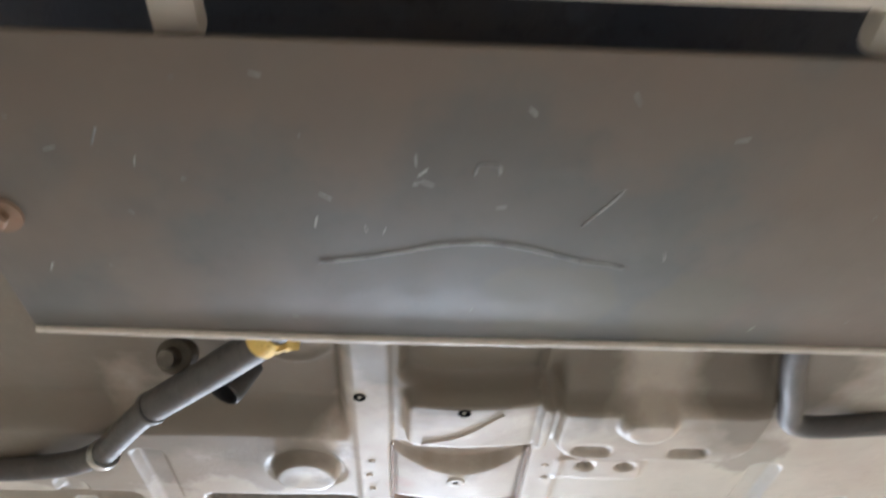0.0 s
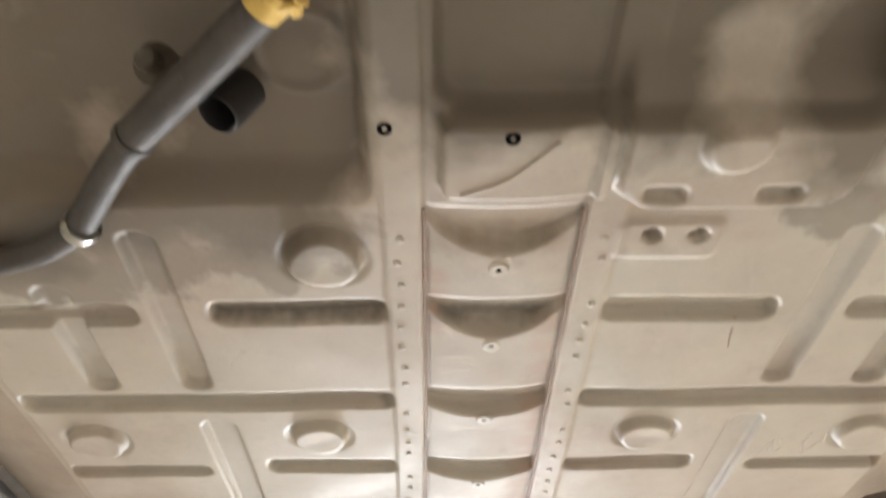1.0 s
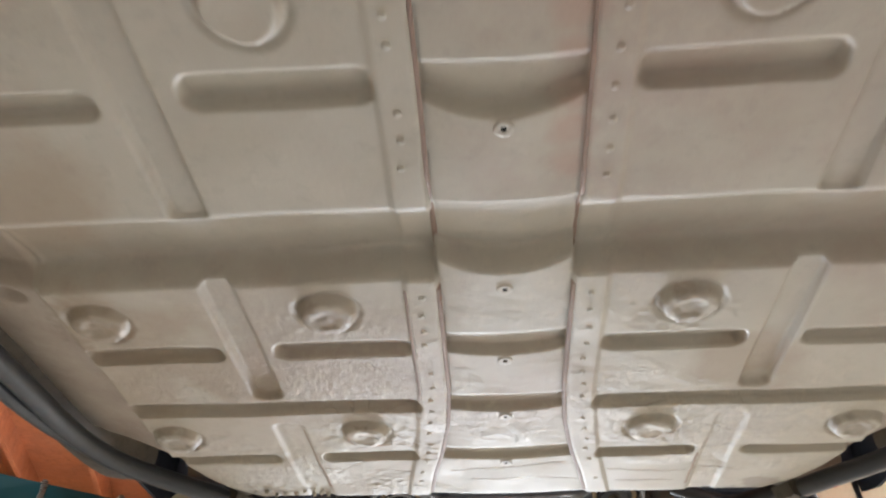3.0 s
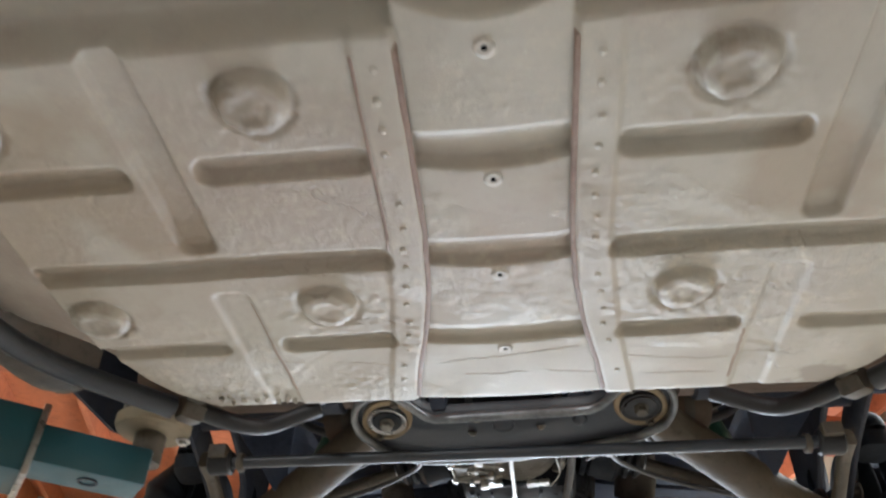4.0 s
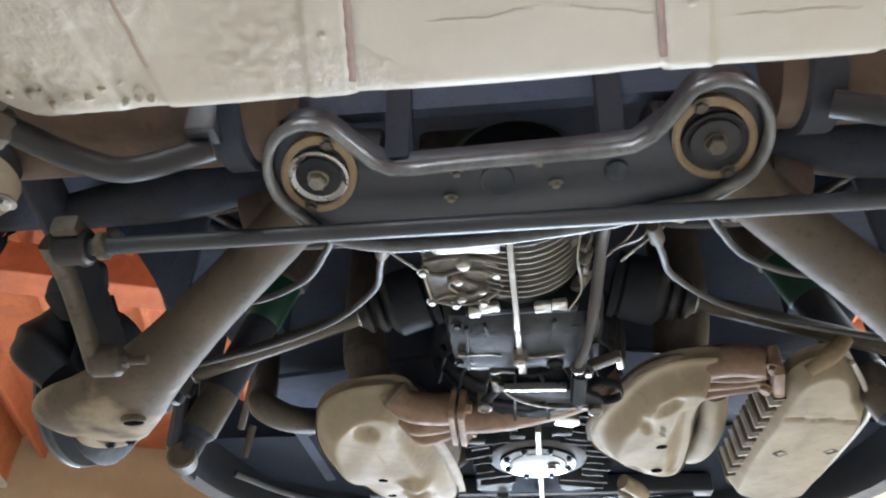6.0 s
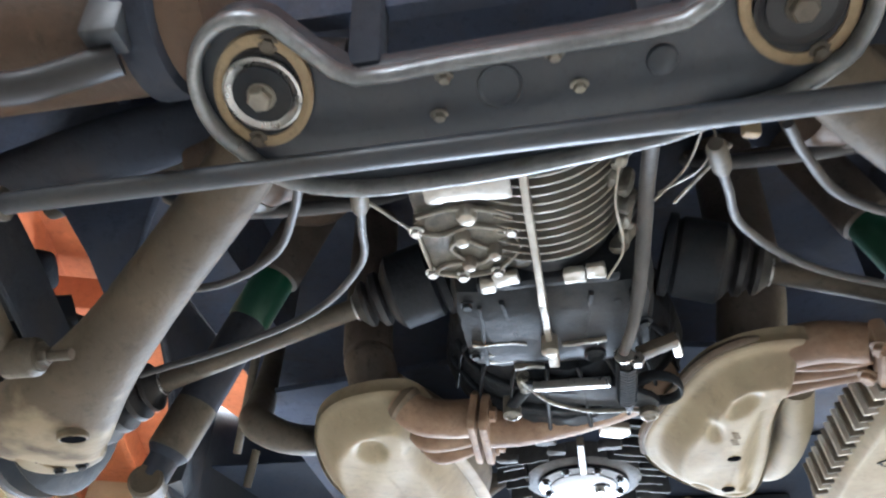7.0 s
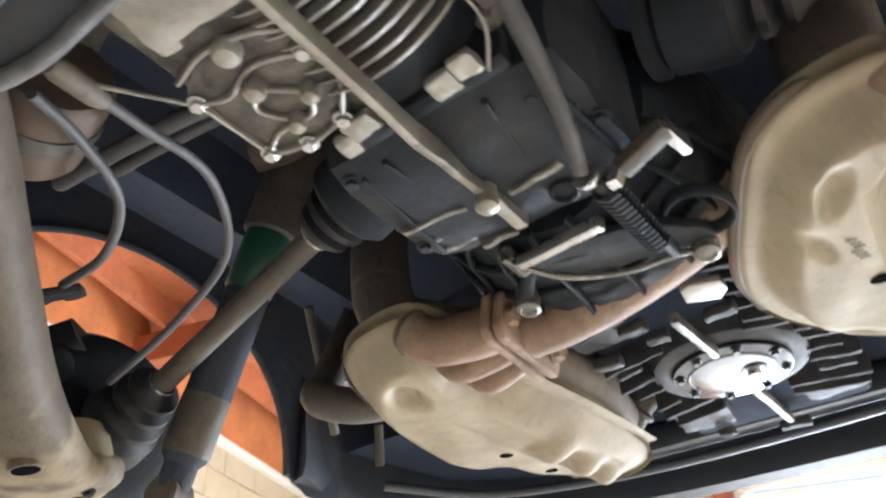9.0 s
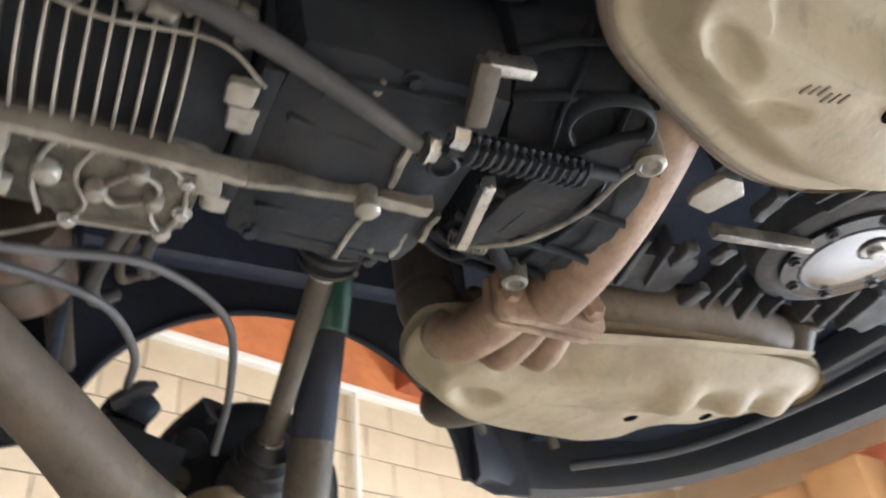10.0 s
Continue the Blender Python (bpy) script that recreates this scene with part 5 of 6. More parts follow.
part("slave_bracket", box((0.122, 2.860, 1.738), (0.052, 0.018, 0.014), (0, -12, -14), 0.003), M_DUSTY, gear, "dull alloy bracket")
part("slave_bracket", box((0.146, 2.870, 1.744), (0.011, 0.036, 0.016), (0, 0, -10), 0.003), M_ZINC, gear)
small("small_spring", [(-0.052 + 0.008 * math.cos(2 * math.pi * k / 8), 2.925 + 0.035 * k / 64, 1.748 + 0.008 * math.sin(2 * math.pi * k / 8)) for k in range(65)], 0.0018, M_CAST, gear, sides=6, steps=1)
for pts in (((0.09, 2.53, 1.775), (0.078, 2.60, 1.755), (0.085, 2.68, 1.755), (0.066, 2.72, 1.745)), ((0.118, 2.62, 1.765), (0.15, 2.585, 1.775), (0.165, 2.52, 1.775))):
    small("earth_wire", pts, 0.0016, M_FIN, gear, sides=6)
small("loose_wire", [(0.166, 2.52, 1.775), (0.172, 2.545, 1.765), (0.160, 2.575, 1.760), (0.142, 2.60, 1.768), (0.122, 2.615, 1.770)], 0.0013, M_CAST, gear, sides=6)
part("cable_bracket", box((0.196, 2.512, 1.752), (0.016, 0.010, 0.036), (12, 0, 18), 0.003), M_TAN, gear)
for k in range(11):
    part("case_boss", box((0.086 + random.uniform(-0.010, 0.010), 2.52 + 0.018 * k, 1.778 + random.uniform(-0.008, 0.008)), (random.uniform(0.008, 0.016), random.uniform(0.010, 0.02), 0.03), (random.uniform(-20, 20), 25, random.uniform(-25, 25)), 0.006), M_CAST, gear)

# exhaust: heat exchangers with runners and flanges
def left_form(x, y):
    h = 0.016 * bump_at(x, y, -0.305, 3.085, 0.030, 0.042, 25, 0.7)
    for k, cy in enumerate((3.36, 3.475, 3.575)):
        h += -0.026 * bump_at(x, y, -0.252 - 0.010 * k, cy, 0.050 - 0.006 * k, 0.056, 0, 0.95)
    h += 0.010 * bump_at(x, y, -0.375, 3.43, 0.030, 0.075, -25, 0.9)
    return h + 0.045 * max(y - 3.30, 0) / 0.32 + 0.0015 * math.sin(x * 60 + y * 31)


hx = pressed_shell("heat_exchanger", [(-0.235, 2.985), (-0.330, 3.000), (-0.395, 3.070), (-0.435, 3.200), (-0.442, 3.340), (-0.400, 3.480), (-0.345, 3.590), (-0.300, 3.650), (-0.255, 3.655), (-0.205, 3.615), (-0.180, 3.540), (-0.180, 3.400), (-0.190, 3.250), (-0.205, 3.130), (-0.205, 3.040)],
                   ((-0.305, 3.10), (-0.270, 3.56)), 1.792, 1.772, 1.724, 0.0, 0.055, M_SHEET, car, "tan aluminised heat exchanger shell with lobes", left_form)
small("shell_seam", [(-0.196, 3.16, 1.762), (-0.180, 3.30, 1.766), (-0.174, 3.42, 1.772), (-0.178, 3.56, 1.784)], (0.012, 0.0025), M_SHEET, hx, sides=8)
upper = small("shell_upper", [(-0.295, 3.07, 1.815), (-0.285, 3.22, 1.825), (-0.265, 3.40, 1.830), (-0.255, 3.58, 1.845)], [(0.05, 0.045), (0.105, 0.06), (0.105, 0.06), (0.06, 0.045)], M_LIPSHEET, hx, sides=24)
small("heater_duct", [(-0.290, 3.06, 1.790), (-0.298, 3.035, 1.83), (-0.312, 3.035, 1.90), (-0.322, 3.04, 2.16)], [0.036, 0.040, 0.040, 0.040], M_DUCT, hx, "brown heater duct", sides=24)
EARS = [(-0.064, -0.033), (0.058, -0.033), (0.068, -0.022), (0.068, 0.018), (0.050, 0.034), (-0.050, 0.034), (-0.070, 0.018), (-0.070, -0.024)]
flange = part("exhaust_flange", slab(EARS, 0.013, Matrix.Translation((-0.113, 3.076, 1.750)) @ frame_on((-1, -0.04, 0.12)).to_4x4(), 0.004), M_RUST, hx, "rusty exhaust flange")
part("exhaust_flange", slab(EARS, 0.011, Matrix.Translation((-0.131, 3.075, 1.752)) @ frame_on((-1, -0.04, 0.12)).to_4x4(), 0.003), M_RUST, hx)
for y in (3.022, 3.126):
    nut = hex_bolt(bmesh.new(), (-0.1135, y, 1.744), (1, 0, -0.12), 0.0115, 1.35)
    part("flange_bolt", nut, M_RUST, flange)
for k, (pts, r) in enumerate((([(-0.136, 3.046, 1.752), (-0.175, 3.036, 1.748), (-0.215, 3.020, 1.748), (-0.246, 3.008, 1.772)], [0.029, 0.029, 0.028, 0.025]),
                              ([(-0.136, 3.082, 1.742), (-0.178, 3.076, 1.734), (-0.212, 3.068, 1.732), (-0.234, 3.066, 1.754)], [0.015, 0.017, 0.018, 0.016]),
                              ([(-0.136, 3.108, 1.744), (-0.172, 3.112, 1.735), (-0.202, 3.114, 1.733), (-0.224, 3.114, 1.755)], [0.015, 0.018, 0.019, 0.017]))):
    small("exhaust_runner", pts, r, M_RUST, hx, sides=20)
    end = Vector(pts[-1])
    part("weld_collar", turned([(r[-1] * 1.02, 0.012), (r[-1] * 1.22, 0.002), (r[-1] * 1.05, -0.008)], end + (Vector(pts[-2]) - end) * 0.35, end - Vector(pts[-2]), 18), M_LIPSHEET, hx)
small("crossover_pipe", [(-0.120, 3.076, 1.751), (-0.06, 3.077, 1.755), (0.02, 3.074, 1.768), (0.10, 3.062, 1.785), (0.16, 3.05, 1.81)], [0.032, 0.033, 0.033, 0.032, 0.032], M_RUST, car, "rusty tan crossover exhaust pipe", sides=26)
for y in (3.36, 3.50, 3.64):
    stub_pipe = small("cylinder_stub", [(-0.17, y, 1.93), (-0.22, y, 1.885), (-0.265, y, 1.83)], [0.036, 0.030, 0.030], M_DUSTY, car, sides=20)
    part("stub_ring", turned([(0.034, -0.006), (0.039, 0), (0.034, 0.006)], (-0.225, y, 1.880), (-0.05, 0, -0.05), 22), M_DUSTY, stub_pipe)
small("heater_hose_elbow", [(-0.60, 3.30, 2.10), (-0.575, 3.24, 1.98), (-0.555, 3.19, 1.875), (-0.545, 3.165, 1.83), (-0.50, 3.20, 1.815), (-0.455, 3.26, 1.835), (-0.43, 3.32, 1.87)], [0.018, 0.020, 0.026, 0.029, 0.028, 0.027, 0.026], M_DUSTY, car, "brown ribbed heater hose", sides=18)
small("thin_rod", [(-0.56, 3.14, 1.99), (-0.64, 3.30, 1.84)], 0.008, M_DUSTY, car, steps=1)

def right_form(x, y):
    h = 0.012 * bump_at(x, y, 0.232, 2.985, 0.018, 0.045, 24, 0.8) + 0.008 * bump_at(x, y, 0.200, 3.055, 0.014, 0.040, -12, 0.8)
    h += 0.010 * bump_at(x, y, 0.185, 3.255, 0.050, 0.016, 35, 0.8) - 0.008 * bump_at(x, y, 0.245, 3.30, 0.045, 0.050, 0, 0.7)
    return h + 0.055 * max(y - 3.26, 0) / 0.15 + 0.0012 * math.sin(x * 70 + y * 37)


hx_r = pressed_shell("heat_exchanger", [(0.300, 2.890), (0.235, 2.897), (0.185, 2.938), (0.145, 3.030), (0.112, 3.130), (0.112, 3.210), (0.145, 3.285), (0.200, 3.355), (0.262, 3.405), (0.300, 3.380), (0.306, 3.250), (0.298, 3.110), (0.308, 2.985), (0.316, 2.920)],
                     ((0.250, 3.00), (0.235, 3.27)), 1.772, 1.750, 1.712, 0.018, 0.040, M_SHEET, car, "tan aluminised heat exchanger shell with embossed recess", right_form)
for shell, x, y in ((hx, -0.318, 3.336), (hx, -0.328, 3.490), (hx, -0.313, 3.605), (hx_r, 0.235, 3.149), (hx_r, 0.236, 3.259)):
    part("shell_hole", turned([(0.0105, 0.003), (0.0100, -0.0010), (0.0075, -0.0012), (0.001, -0.0012)], (x, y, under(shell, x, y)), (0, -0.1, 1), 18), M_HOLE, shell)
for k in range(6):
    x, y = 0.228 + 0.002 * (k % 3), 3.060 + 0.007 * k
    part("stamped_mark", box((x, y, under(hx_r, x, y) - 0.0002), (0.010, 0.0026, 0.0010), (0, 0, 10), 0.0003), M_LIPSHEET, hx_r)
small("shell_edge", [(0.312, 2.925, 1.760), (0.240, 2.899, 1.760), (0.186, 2.940, 1.760), (0.146, 3.032, 1.760), (0.113, 3.132, 1.760), (0.114, 3.21, 1.760)], (0.008, 0.007), M_LIPSHEET, hx_r, "heat-browned lip", sides=10)
small("heater_duct", [(0.27, 3.02, 1.83), (0.28, 2.98, 1.92), (0.285, 2.96, 2.16)], 0.048, M_DUCT, hx_r, "brown heater duct", sides=24)
for k in range(3):
    small("exhaust_runner", [(0.285, 2.955 + 0.030 * k, 1.756 - 0.004 * k), (0.335, 2.935 + 0.022 * k, 1.742), (0.380, 2.915 + 0.02 * k, 1.736)], 0.011, M_RUST, hx_r, sides=14)
part("exhaust_elbow", tube([(0.280, 2.938, 1.768), (0.330, 2.914, 1.760), (0.378, 2.900, 1.745)], [0.028, 0.027, 0.025], sides=22), M_RUST, hx_r)
part("exhaust_flange", box((0.388, 2.905, 1.732), (0.018, 0.085, 0.055), (0, 0, -12), 0.008), M_RUST, hx_r, "rusty exhaust flange")
for y in (2.872, 2.938):
    part("flange_bolt", hex_bolt(bmesh.new(), (0.378, y, 1.722), (-0.6, 0, -1), 0.010, 1.3), M_RUST, hx_r)
small("tail_pipe", [(0.335, 3.10, 1.800), (0.345, 3.22, 1.785), (0.330, 3.36, 1.79), (0.28, 3.46, 1.85)], 0.026, M_SHEET, hx_r, sides=18)

# finned silencer box beside the right shell
cooler = pressed_shell("silencer_box", [(0.405, 2.872), (0.440, 2.838), (0.478, 2.850), (0.520, 2.930), (0.556, 3.020), (0.560, 3.120), (0.548, 3.330), (0.520, 3.400), (0.400, 3.380), (0.375, 3.270), (0.382, 3.100), (0.390, 2.980)],
                       ((0.465, 2.95), (0.465, 3.28)), 1.742, 1.722, 1.692, 0.003, 0.022, M_SHEET, car, "pale finned silencer box", lambda x, y: 0.0012 * math.sin(x * 50 + y * 30) + 0.004 * bump_at(x, y, 0.465, 3.0, 0.12, 0.006, 10, 0.6))
for k in range(17):
    y = 2.945 + 0.0205 * k
    x = float(np.interp(y, [2.9, 2.98, 3.1, 3.27], [0.399, 0.388, 0.380, 0.373]))
    part("cooler_fin", box((x, y, 1.728), (0.020, 0.0055, 0.052), (0, -8, 6), 0.002), M_LIP if k % 2 else M_DUSTY, cooler)
for x, y in ((0.436, 3.14), (0.520, 3.136)):
    z = under(cooler, x, y)
    part("vent_hole", turned([(0.014, 0.004), (0.013, -0.001), (0.009, 0.0), (0.001, 0.001)], (x, y, z), (0, 0, 1), 4), M_CASTDARK, cooler)
small("cooler_pipe", [(0.425, 2.868, 1.712), (0.455, 2.842, 1.728), (0.478, 2.838, 1.750)], [0.012, 0.014, 0.012], M_TAN, cooler)
small("box_edge", [(0.482, 2.852, 1.716), (0.523, 2.932, 1.716), (0.558, 3.022, 1.716), (0.562, 3.12, 1.716), (0.550, 3.32, 1.716)], (0.004, 0.004), M_LIP, cooler, sides=8)

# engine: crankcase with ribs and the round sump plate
# the base box is coloured near-black so gaps between fins read as shade
eng = part("engine", box((0.0, 3.43, 1.945), (0.30, 0.62, 0.22), bevel=0.02), M_VOID, car, "finned engine crankcase, its base coloured near-black as a shaded cavity")
for s in (-1, 1):
    for k in range(13):
        y = 3.165 + 0.035 * k
        x0 = 0.096 if abs(y - 3.434) < 0.092 else 0.045
        x1 = 0.150 + 0.012 * (k % 2)
        if s < 0 and k in (3, 4, 9):
            continue
        part("case_fin", box((s * (x0 + x1) / 2 + 0.008, y + 0.012 * s, 1.822 + random.uniform(-0.003, 0.004)), ((x1 - x0) * random.uniform(0.75, 1.05), random.uniform(0.005, 0.008), 0.040), (0, 0, s * 16 + random.uniform(-3, 3)), 0.002), M_CASTEDGE, eng)
    part("case_step", box((s * 0.118, 3.22, 1.838), (0.075, 0.13, 0.05), (0, 0, s * 8), 0.012), M_CASTEDGE, eng)
    part("case_step", box((s * 0.100, 3.62, 1.838), (0.090, 0.10, 0.04), (0, 0, s * -6), 0.012), M_CASTEDGE, eng)
part("sump_well", turned([(0.115, 0.05), (0.108, 0.012), (0.094, 0.006), (0.084, 0.008)], (0.008, 3.434, 1.796), (0, 0, 1), 48), M_CASTEDGE, eng)
for y0, y1, z0, z1 in ((3.20, 3.355, 1.772, 1.788), (3.515, 3.735, 1.800, 1.818)):
    part("sump_rib", box((0.012, (y0 + y1) / 2, (z0 + z1) / 2 + 0.006), (0.011, y1 - y0, 0.016), (math.degrees(math.atan2(z1 - z0, y1 - y0)), 0, 0), 0.003), M_CAST, eng, "pale cast rib")
for x, y, z, w in ((0.016, 3.735, 1.818, 0.05), (-0.045, 3.215, 1.79, 0.035), (0.06, 3.235, 1.785, 0.04), (-0.085, 3.682, 1.812, 0.028), (-0.12, 3.30, 1.80, 0.04), (-0.03, 3.26, 1.792, 0.03)):
    part("case_pad", box((x, y, z), (w, 0.016, 0.014), (0, 0, random.uniform(-8, 8)), 0.003), M_CASTEDGE, eng)
sump = part("sump_plate", turned([(0.061, 0.010), (0.060, -0.001), (0.058, -0.003), (0.030, -0.007), (0.001, -0.008)], (0.008, 3.434, 1.796), (0, 0, 1), 56), M_PLATE, eng, "polished round sump plate with black bolts")
part("sump_ring", turned([(0.082, 0.016), (0.084, 0.006), (0.083, 0.001), (0.064, -0.001), (0.060, 0.003)], (0.008, 3.434, 1.796), (0, 0, 1), 56), M_RIMDARK, sump, "dark glossy ring with bolts")
small("sump_groove", [(0.008 + 0.061 * math.cos(2 * math.pi * k / 32), 3.434 + 0.061 * math.sin(2 * math.pi * k / 32), 1.7965) for k in range(33)], 0.003, M_RUBBER, sump, sides=8, steps=1)
for k in range(8):
    a = 2 * math.pi * (k + 0.5) / 8
    part("sump_bolt", hex_bolt(bmesh.new(), (0.008 + 0.073 * math.cos(a), 3.434 + 0.073 * math.sin(a), 1.796), (0, 0, -1), 0.0055, 1.5), M_RUBBER, sump)
part("drain_plug", hex_bolt(bmesh.new(), (0.038, 3.428, 1.790), (0, 0, -1), 0.010, 1.5), M_ZINC, sump)
part("plug_ring", turned([(0.020, 0.002), (0.019, -0.002), (0.014, -0.002), (0.013, 0.002)], (0.038, 3.428, 1.790), (0, 0, 1), 24), M_RUBBER, sump)
part("case_badge", slab([(-0.026, -0.012), (-0.016, -0.020), (0.018, -0.020), (0.026, 0), (0.018, 0.020), (-0.02, 0.018)], 0.01, pose(0.068, 3.150, 1.765, 0, 0, 20), 0.003), M_FIN, eng, "cast lug with worn raised marks")
for i, s in enumerate((-1, 1)):
    part("engine_tin", box((s * 0.37, 3.50, 1.93), (0.42, 0.60, 0.012), (0, s * 6, 0), 0.003), M_BODY, car)
small("oil_line", [(0.20, 3.56, 1.80), (0.24, 3.60, 1.79), (0.25, 3.68, 1.80), (0.22, 3.74, 1.84)], 0.018, M_SHEET, car, sides=16)
part("rear_crossmember", box((0.0, 3.80, 1.875), (0.9, 0.05, 0.05), bevel=0.01), M_BLACK, car)

# ---- lift ----
lift = thing("car_lift", "teal steel two-post lift with a swing arm under the sill", "car lift")
tip = Vector((-0.575, 2.375, 1.632))
yaw = math.degrees(math.atan2(-0.62, -0.78))
inner_arm = box((0.285, 0, 0), (0.47, 0.082, 0.062), bevel=0.006)
inner_arm.transform(Matrix.Translation(tip) @ pose(0, 0, 0, 0, 0, yaw))
part("inner_arm", inner_arm, M_TEAL, lift)
outer_arm = box((0.75, 0, -0.005), (1.05, 0.118, 0.102), bevel=0.006)
outer_arm.transform(Matrix.Translation(tip) @ pose(0, 0, 0, 0, 0, yaw))
outer = part("outer_arm", outer_arm, M_TEAL, lift)
for k, (a, w) in enumerate(((0.226, 0.13), (0.36, 0.126))):
    band = box((a, 0, -0.005), (0.010, w, w * 0.88), bevel=0.002)
    band.transform(Matrix.Translation(tip) @ pose(0, 0, 0, 0, 0, yaw))
    part("worn_end", band, M_ZINC, outer, "bare metal worn edge")
part("pad_post", turned([(0.026, 0), (0.026, 0.05), (0.020, 0.055), (0.020, 0.075)], tip + Vector((-0.045, -0.03, 0.02)), (0, 0, 1), 24), M_DUSTY, lift)
pad = part("lift_pad", turned([(0.020, -0.012), (0.060, -0.008), (0.064, 0.0), (0.064, 0.012), (0.055, 0.016)], tip + Vector((-0.045, -0.03, 0.085)), (0, 0, 1), 36), M_SHEET, lift, "round steel lifting pad")
part("pad_rubber", turned([(0.055, 0.0), (0.058, 0.02), (0.05, 0.032)], tip + Vector((-0.045, -0.03, 0.1)), (0, 0, 1), 30), M_RUBBER, pad)
part("pad_screw", hex_bolt(bmesh.new(), tip + Vector((0.0, 0.0, 0.075)), (0, 0, -1), 0.008), M_ZINC, pad)
part("arm_slot", turned([(0.016, 0.001), (0.016, -0.002), (0.012, -0.002), (0.011, 0.004)], tip + Vector((-0.10, -0.085, -0.031)), (0, 0, 1), 20), M_BODYDARK, lift)
foot_at = tip + Vector((-0.78, -0.62, 0)) * 1.62
part("column", box((foot_at.x - 0.1, foot_at.y - 0.1, 1.7), (0.30, 0.30, 3.4), (0, 0, 17.4), 0.012), M_TEAL, lift)
part("base_plate", box((foot_at.x - 0.1, foot_at.y - 0.1, 0.01), (0.5, 0.6, 0.02), (0, 0, 17.4), 0.004), M_TEAL, lift)

# ---- workshop ----


def room(bm):
    bm.transform(ROOM)
    return bm


WX, CEIL = -2.12, 3.55
tagged(part("floor", room(box((1.2, 2.4, -0.05), (6.8, 13.0, 0.1), bevel=0)), M_FLOOR, smooth=False), "stained grey concrete workshop floor", "floor", kind="structure")
wall = tagged(part("wall_west", room(box((WX - 0.12, 2.4, 1.92), (0.2, 13.0, 3.84), bevel=0)), M_MORTAR, smooth=False), "cream painted concrete block wall", "wall", kind="structure")
tagged(part("wall_east", room(box((4.5, 2.4, 1.92), (0.2, 13.0, 3.84), bevel=0)), M_BLOCK, smooth=False), "cream painted block wall", "wall", kind="structure")
bm = box((-0.475, 8.9, 1.92), (3.45, 0.2, 3.84), bevel=0)
block(bm, (4.475, 8.9, 1.92), (0.25, 0.2, 3.84), bevel=0)
block(bm, (2.8, 8.9, 3.72), (3.1, 0.2, 0.24), bevel=0)
tagged(part("wall_south", room(bm), M_BLOCK, smooth=False), "cream painted end wall with a wide doorway", "wall", kind="structure")
tagged(part("ground", room(box((1.2, 12, -0.16), (60, 60, 0.1), bevel=0)), M_FLOOR, smooth=False), "grey concrete yard outside the workshop", "ground", kind="structure")
tagged(part("wall_north", room(box((1.2, -4.0, 1.92), (6.8, 0.2, 3.84), bevel=0)), M_BLOCK, smooth=False), "cream painted block wall", "wall", kind="structure")
bm = box((1.2, 2.4, CEIL + 0.32), (6.8, 13.0, 0.06), bevel=0)
for k in range(11):
    block(bm, (-1.85 + 0.61 * k, 2.4, CEIL + 0.20), (0.045, 12.9, 0.18), bevel=0.004)
tagged(part("ceiling", room(bm), M_CEILWOOD, smooth=False), "orange stained timber ceiling with joists", "ceiling", kind="structure")
for k, y in enumerate((3.55, 5.55)):
    tagged(part("trim", room(box((1.2, y, CEIL + 0.02), (6.7, 0.24, 0.20), bevel=0.012)), M_REDBEAM if k else M_WOOD, smooth=False), "red-brown timber beam under the ceiling", "beam", kind="structure")
tagged(part("trim", room(box((WX + 0.02, 2.4, CEIL - 0.16), (0.08, 12.9, 0.045), bevel=0.01)), M_WHITE, smooth=False), "cream wall plate along the top of the wall", "trim", kind="structure")
tagged(part("trim", room(box((WX + 0.010, 2.4, CEIL + 0.085), (0.06, 12.9, 0.44), bevel=0.006)), M_WOOD, smooth=False), "orange stained timber fascia above the wall plate", "trim", kind="structure")
tagged(part("conduit", room(tube([(WX + 0.05, 5.08, 0.4), (WX + 0.05, 5.08, CEIL - 0.19)], 0.016, steps=1)), M_WHITE), "thin cream conduit pipe on the block wall", "conduit")

# sectional door at the end
door = thing("sectional_door", "white ribbed sectional garage door, half raised", "garage door")
for k in range(4, 15):
    part("door_panel", room(box((2.8, 8.76, 0.13 + 0.25 * k), (3.2, 0.035, 0.235), bevel=0.012)), M_WHITE, door)
part("door_track", room(box((1.21, 8.74, 1.65), (0.05, 0.10, 3.3), bevel=0.006)), M_LIP, door)
for k in range(4, 14):
    part("door_hinge", room(turned([(0.022, -0.03), (0.026, -0.02), (0.026, 0.02), (0.022, 0.03)], (1.30, 8.715, 0.255 + 0.25 * k), (1, 0, 0), 16)), M_WHITE, door)
tagged(part("door_1", room(box((1.09, 8.775, 1.65), (0.14, 0.05, 3.3), bevel=0.004)), M_REDBEAM, smooth=False), "dark red timber post beside the garage door", "door post", kind="structure")

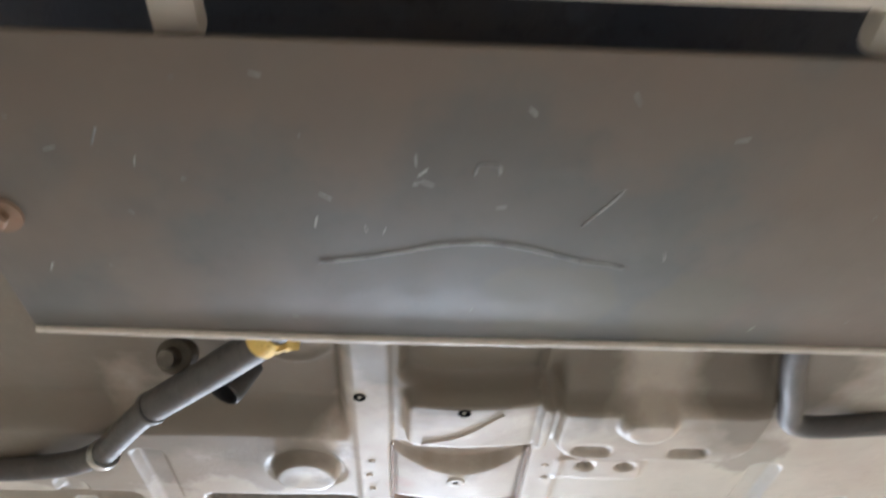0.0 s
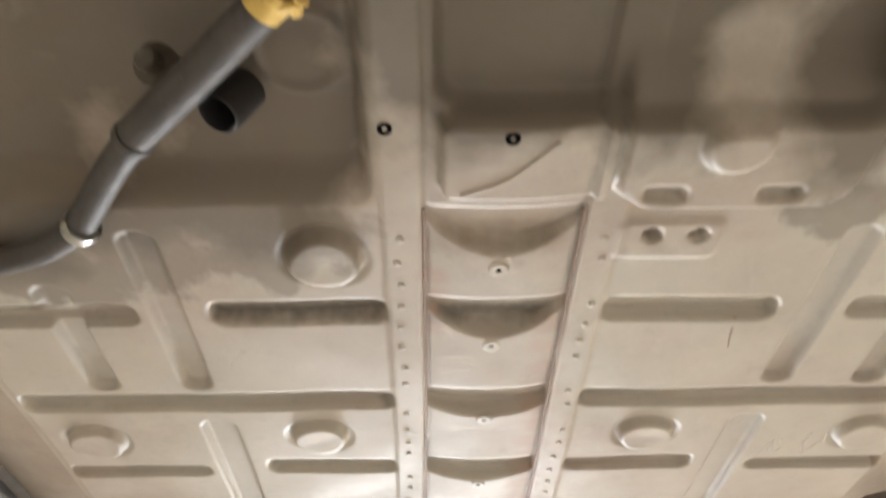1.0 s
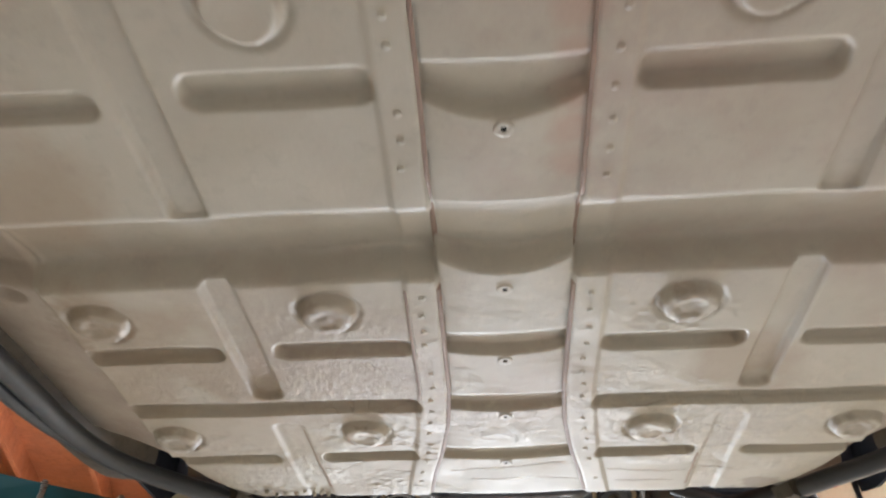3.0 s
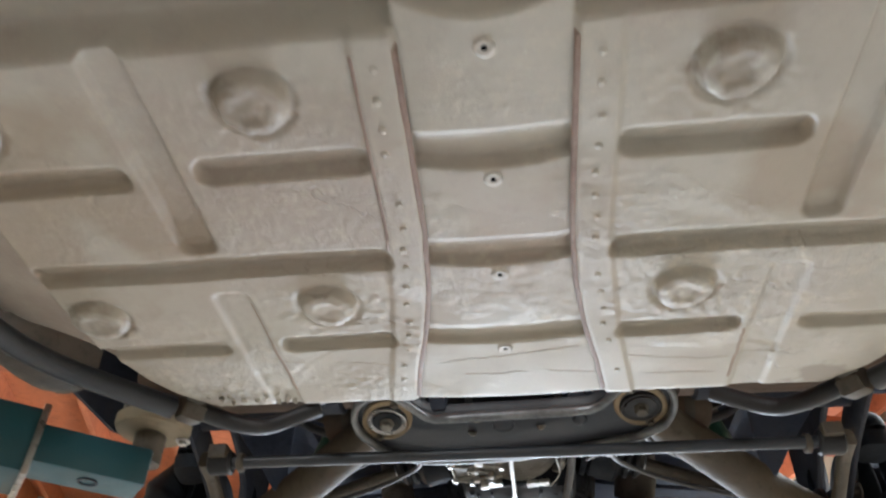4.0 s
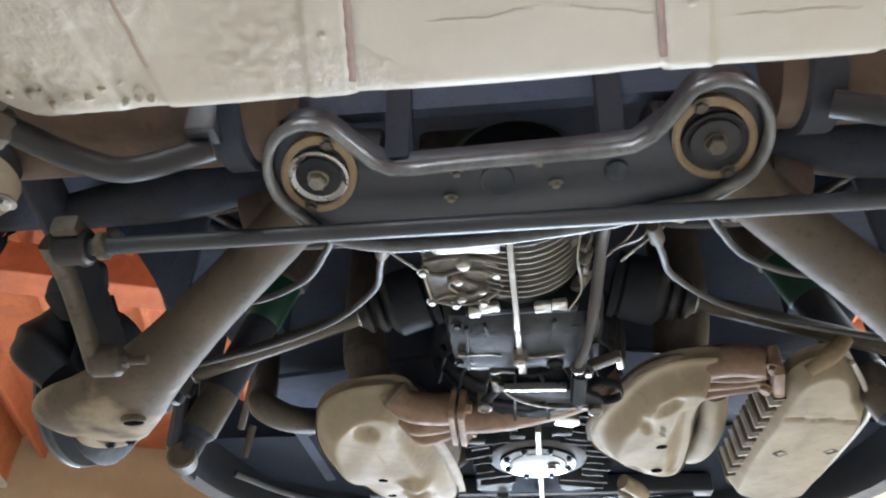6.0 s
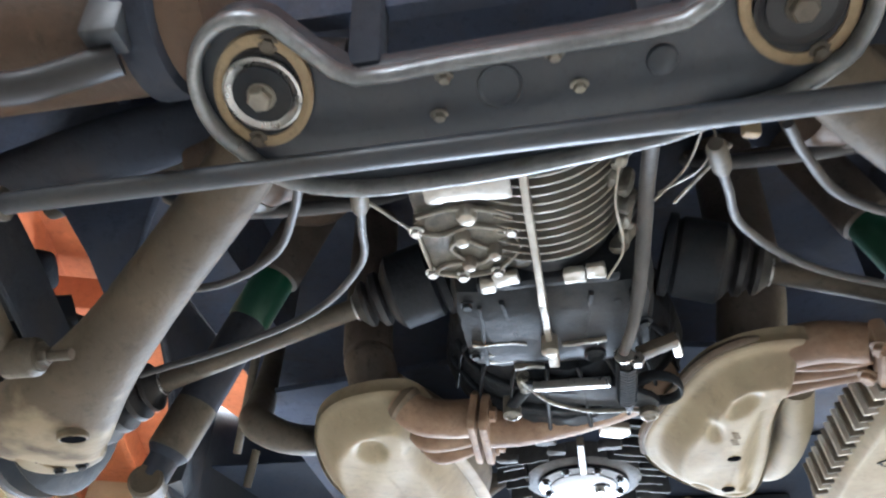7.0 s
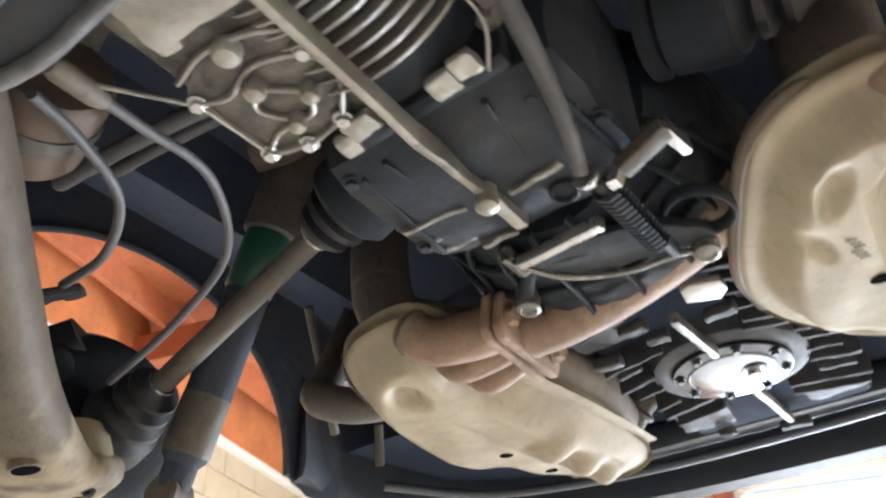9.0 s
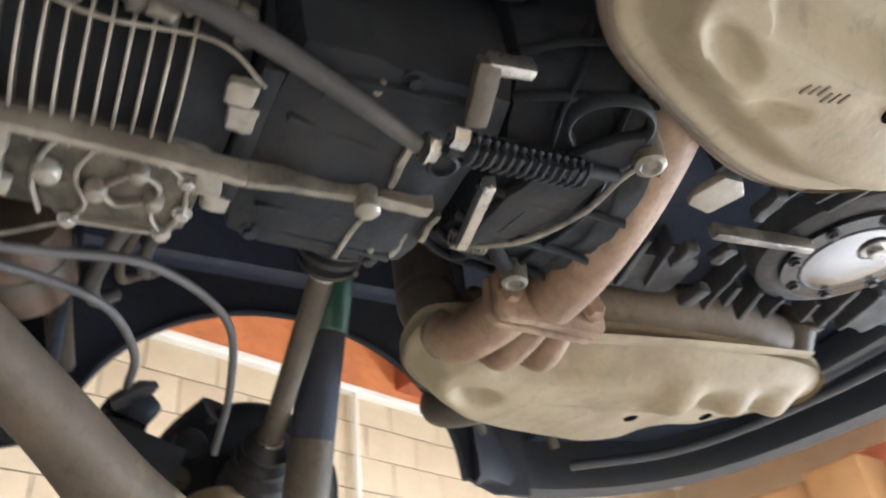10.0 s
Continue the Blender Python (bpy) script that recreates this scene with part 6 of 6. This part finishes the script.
# high shelf with cartons
shelf = thing("storage_shelf", "dark wooden shelf high on the end wall", "shelf")
part("board", room(box((-0.15, 8.35, 2.46), (2.3, 0.74, 0.04), bevel=0.004)), M_REDBEAM, shelf)
for x in (-1.25, 0.95):
    part("shelf_post", room(box((x, 8.05, 1.22), (0.08, 0.08, 2.44), bevel=0.004)), M_REDBEAM, shelf)
for x, y, w, d, h, t, lab in ((0.62, 8.25, 0.62, 0.46, 0.56, 4, "large red-brown cardboard carton with a taped lid"), (-0.52, 8.22, 0.42, 0.42, 0.46, -8, "closed tan cardboard carton on a high shelf"),
                              (-0.98, 8.28, 0.44, 0.40, 0.42, 5, "closed tan cardboard carton on a high shelf"), (-0.30, 8.48, 0.50, 0.22, 0.58, 2, "dark maroon carton behind the tan cartons")):
    z = 2.48 + h / 2
    carton = tagged(part("carton", room(box((x, y, z), (w, d, h), (0, 0, t), 0.006)), M_REDBEAM if "maroon" in lab else M_CARD), lab, "carton", group="cartons on the shelf")
    if "maroon" not in lab:
        part("tape", room(box((x, y, z + h / 2), (w * 1.002, 0.05, 0.003), (0, 0, t), 0)), M_TAN, carton)
        part("flap", room(box((x + 0.01, y - d / 2 + 0.04, z + h / 2 + 0.012), (w * 0.97, 0.13, 0.006), (16, 0, t), 0.001)), M_CARD, carton)
bag = tagged(part("bag", room(tube([(0.09, 8.2, 2.48), (0.09, 8.2, 2.55), (0.10, 8.2, 2.74), (0.08, 8.2, 2.90), (0.07, 8.2, 2.99)], [(0.13, 0.13), (0.18, 0.17), (0.17, 0.16), (0.11, 0.10), (0.05, 0.04)], sides=26)), M_BAG), "soft grey-green bag standing on the high shelf", "bag")

# ceiling lamps, added out of view for warm general light
def tube_lamp(x, y, watts, colour):
    lamp = thing("ceiling_lamp", "long white fluorescent batten added under the ceiling, out of view", "lamp", "ceiling lamps")
    part("housing", room(box((x, y, CEIL - 0.06), (0.12, 1.5, 0.05), bevel=0.008)), M_WHITE, lamp)
    for dx in (-0.03, 0.03):
        part("lamp_tube", room(tube([(x + dx, y - 0.72, CEIL - 0.10), (x + dx, y + 0.72, CEIL - 0.10)], 0.013, steps=1)), M_GLOW, lamp)
    at = ROOM @ Vector((x, y, CEIL - 0.13))
    ob = area_lamp("lamp_glow", at, at + Vector((0, 0, -1)), 0.12, 1.45, watts, colour)
    ob.matrix_world = Matrix.Translation(at) @ pose(0, 0, 0, 0, 0, 17.4)


for x, y, w in ((-1.2, -0.4, 60), (1.3, 5.2, 95), (2.2, 6.4, 150), (3.4, 2.8, 105), (3.4, 0.2, 65)):
    tube_lamp(x, y, w, (1.0, 0.92, 0.80))

# painted blocks of the wall that the camera sees
course, long = 0.2, 0.4
shared = {}
for r in range(8, 17):
    for c in range(20):
        y = 1.6 + long * c + (long / 2 if r % 2 else 0)
        z = 0.1 + course * r
        key = (r + c) % 3
        if key not in shared:
            ob = part("block", box((0, 0, 0), (0.022, long - 0.007, course - 0.007), (0, 0, 0), 0.003), M_BLOCK, wall)
            shared[key] = ob.data
        else:
            ob = new("block", shared[key])
            ob.parent = wall
        ob.matrix_local = ROOM @ pose(WX - 0.012 + random.uniform(-0.001, 0.001), y, z)
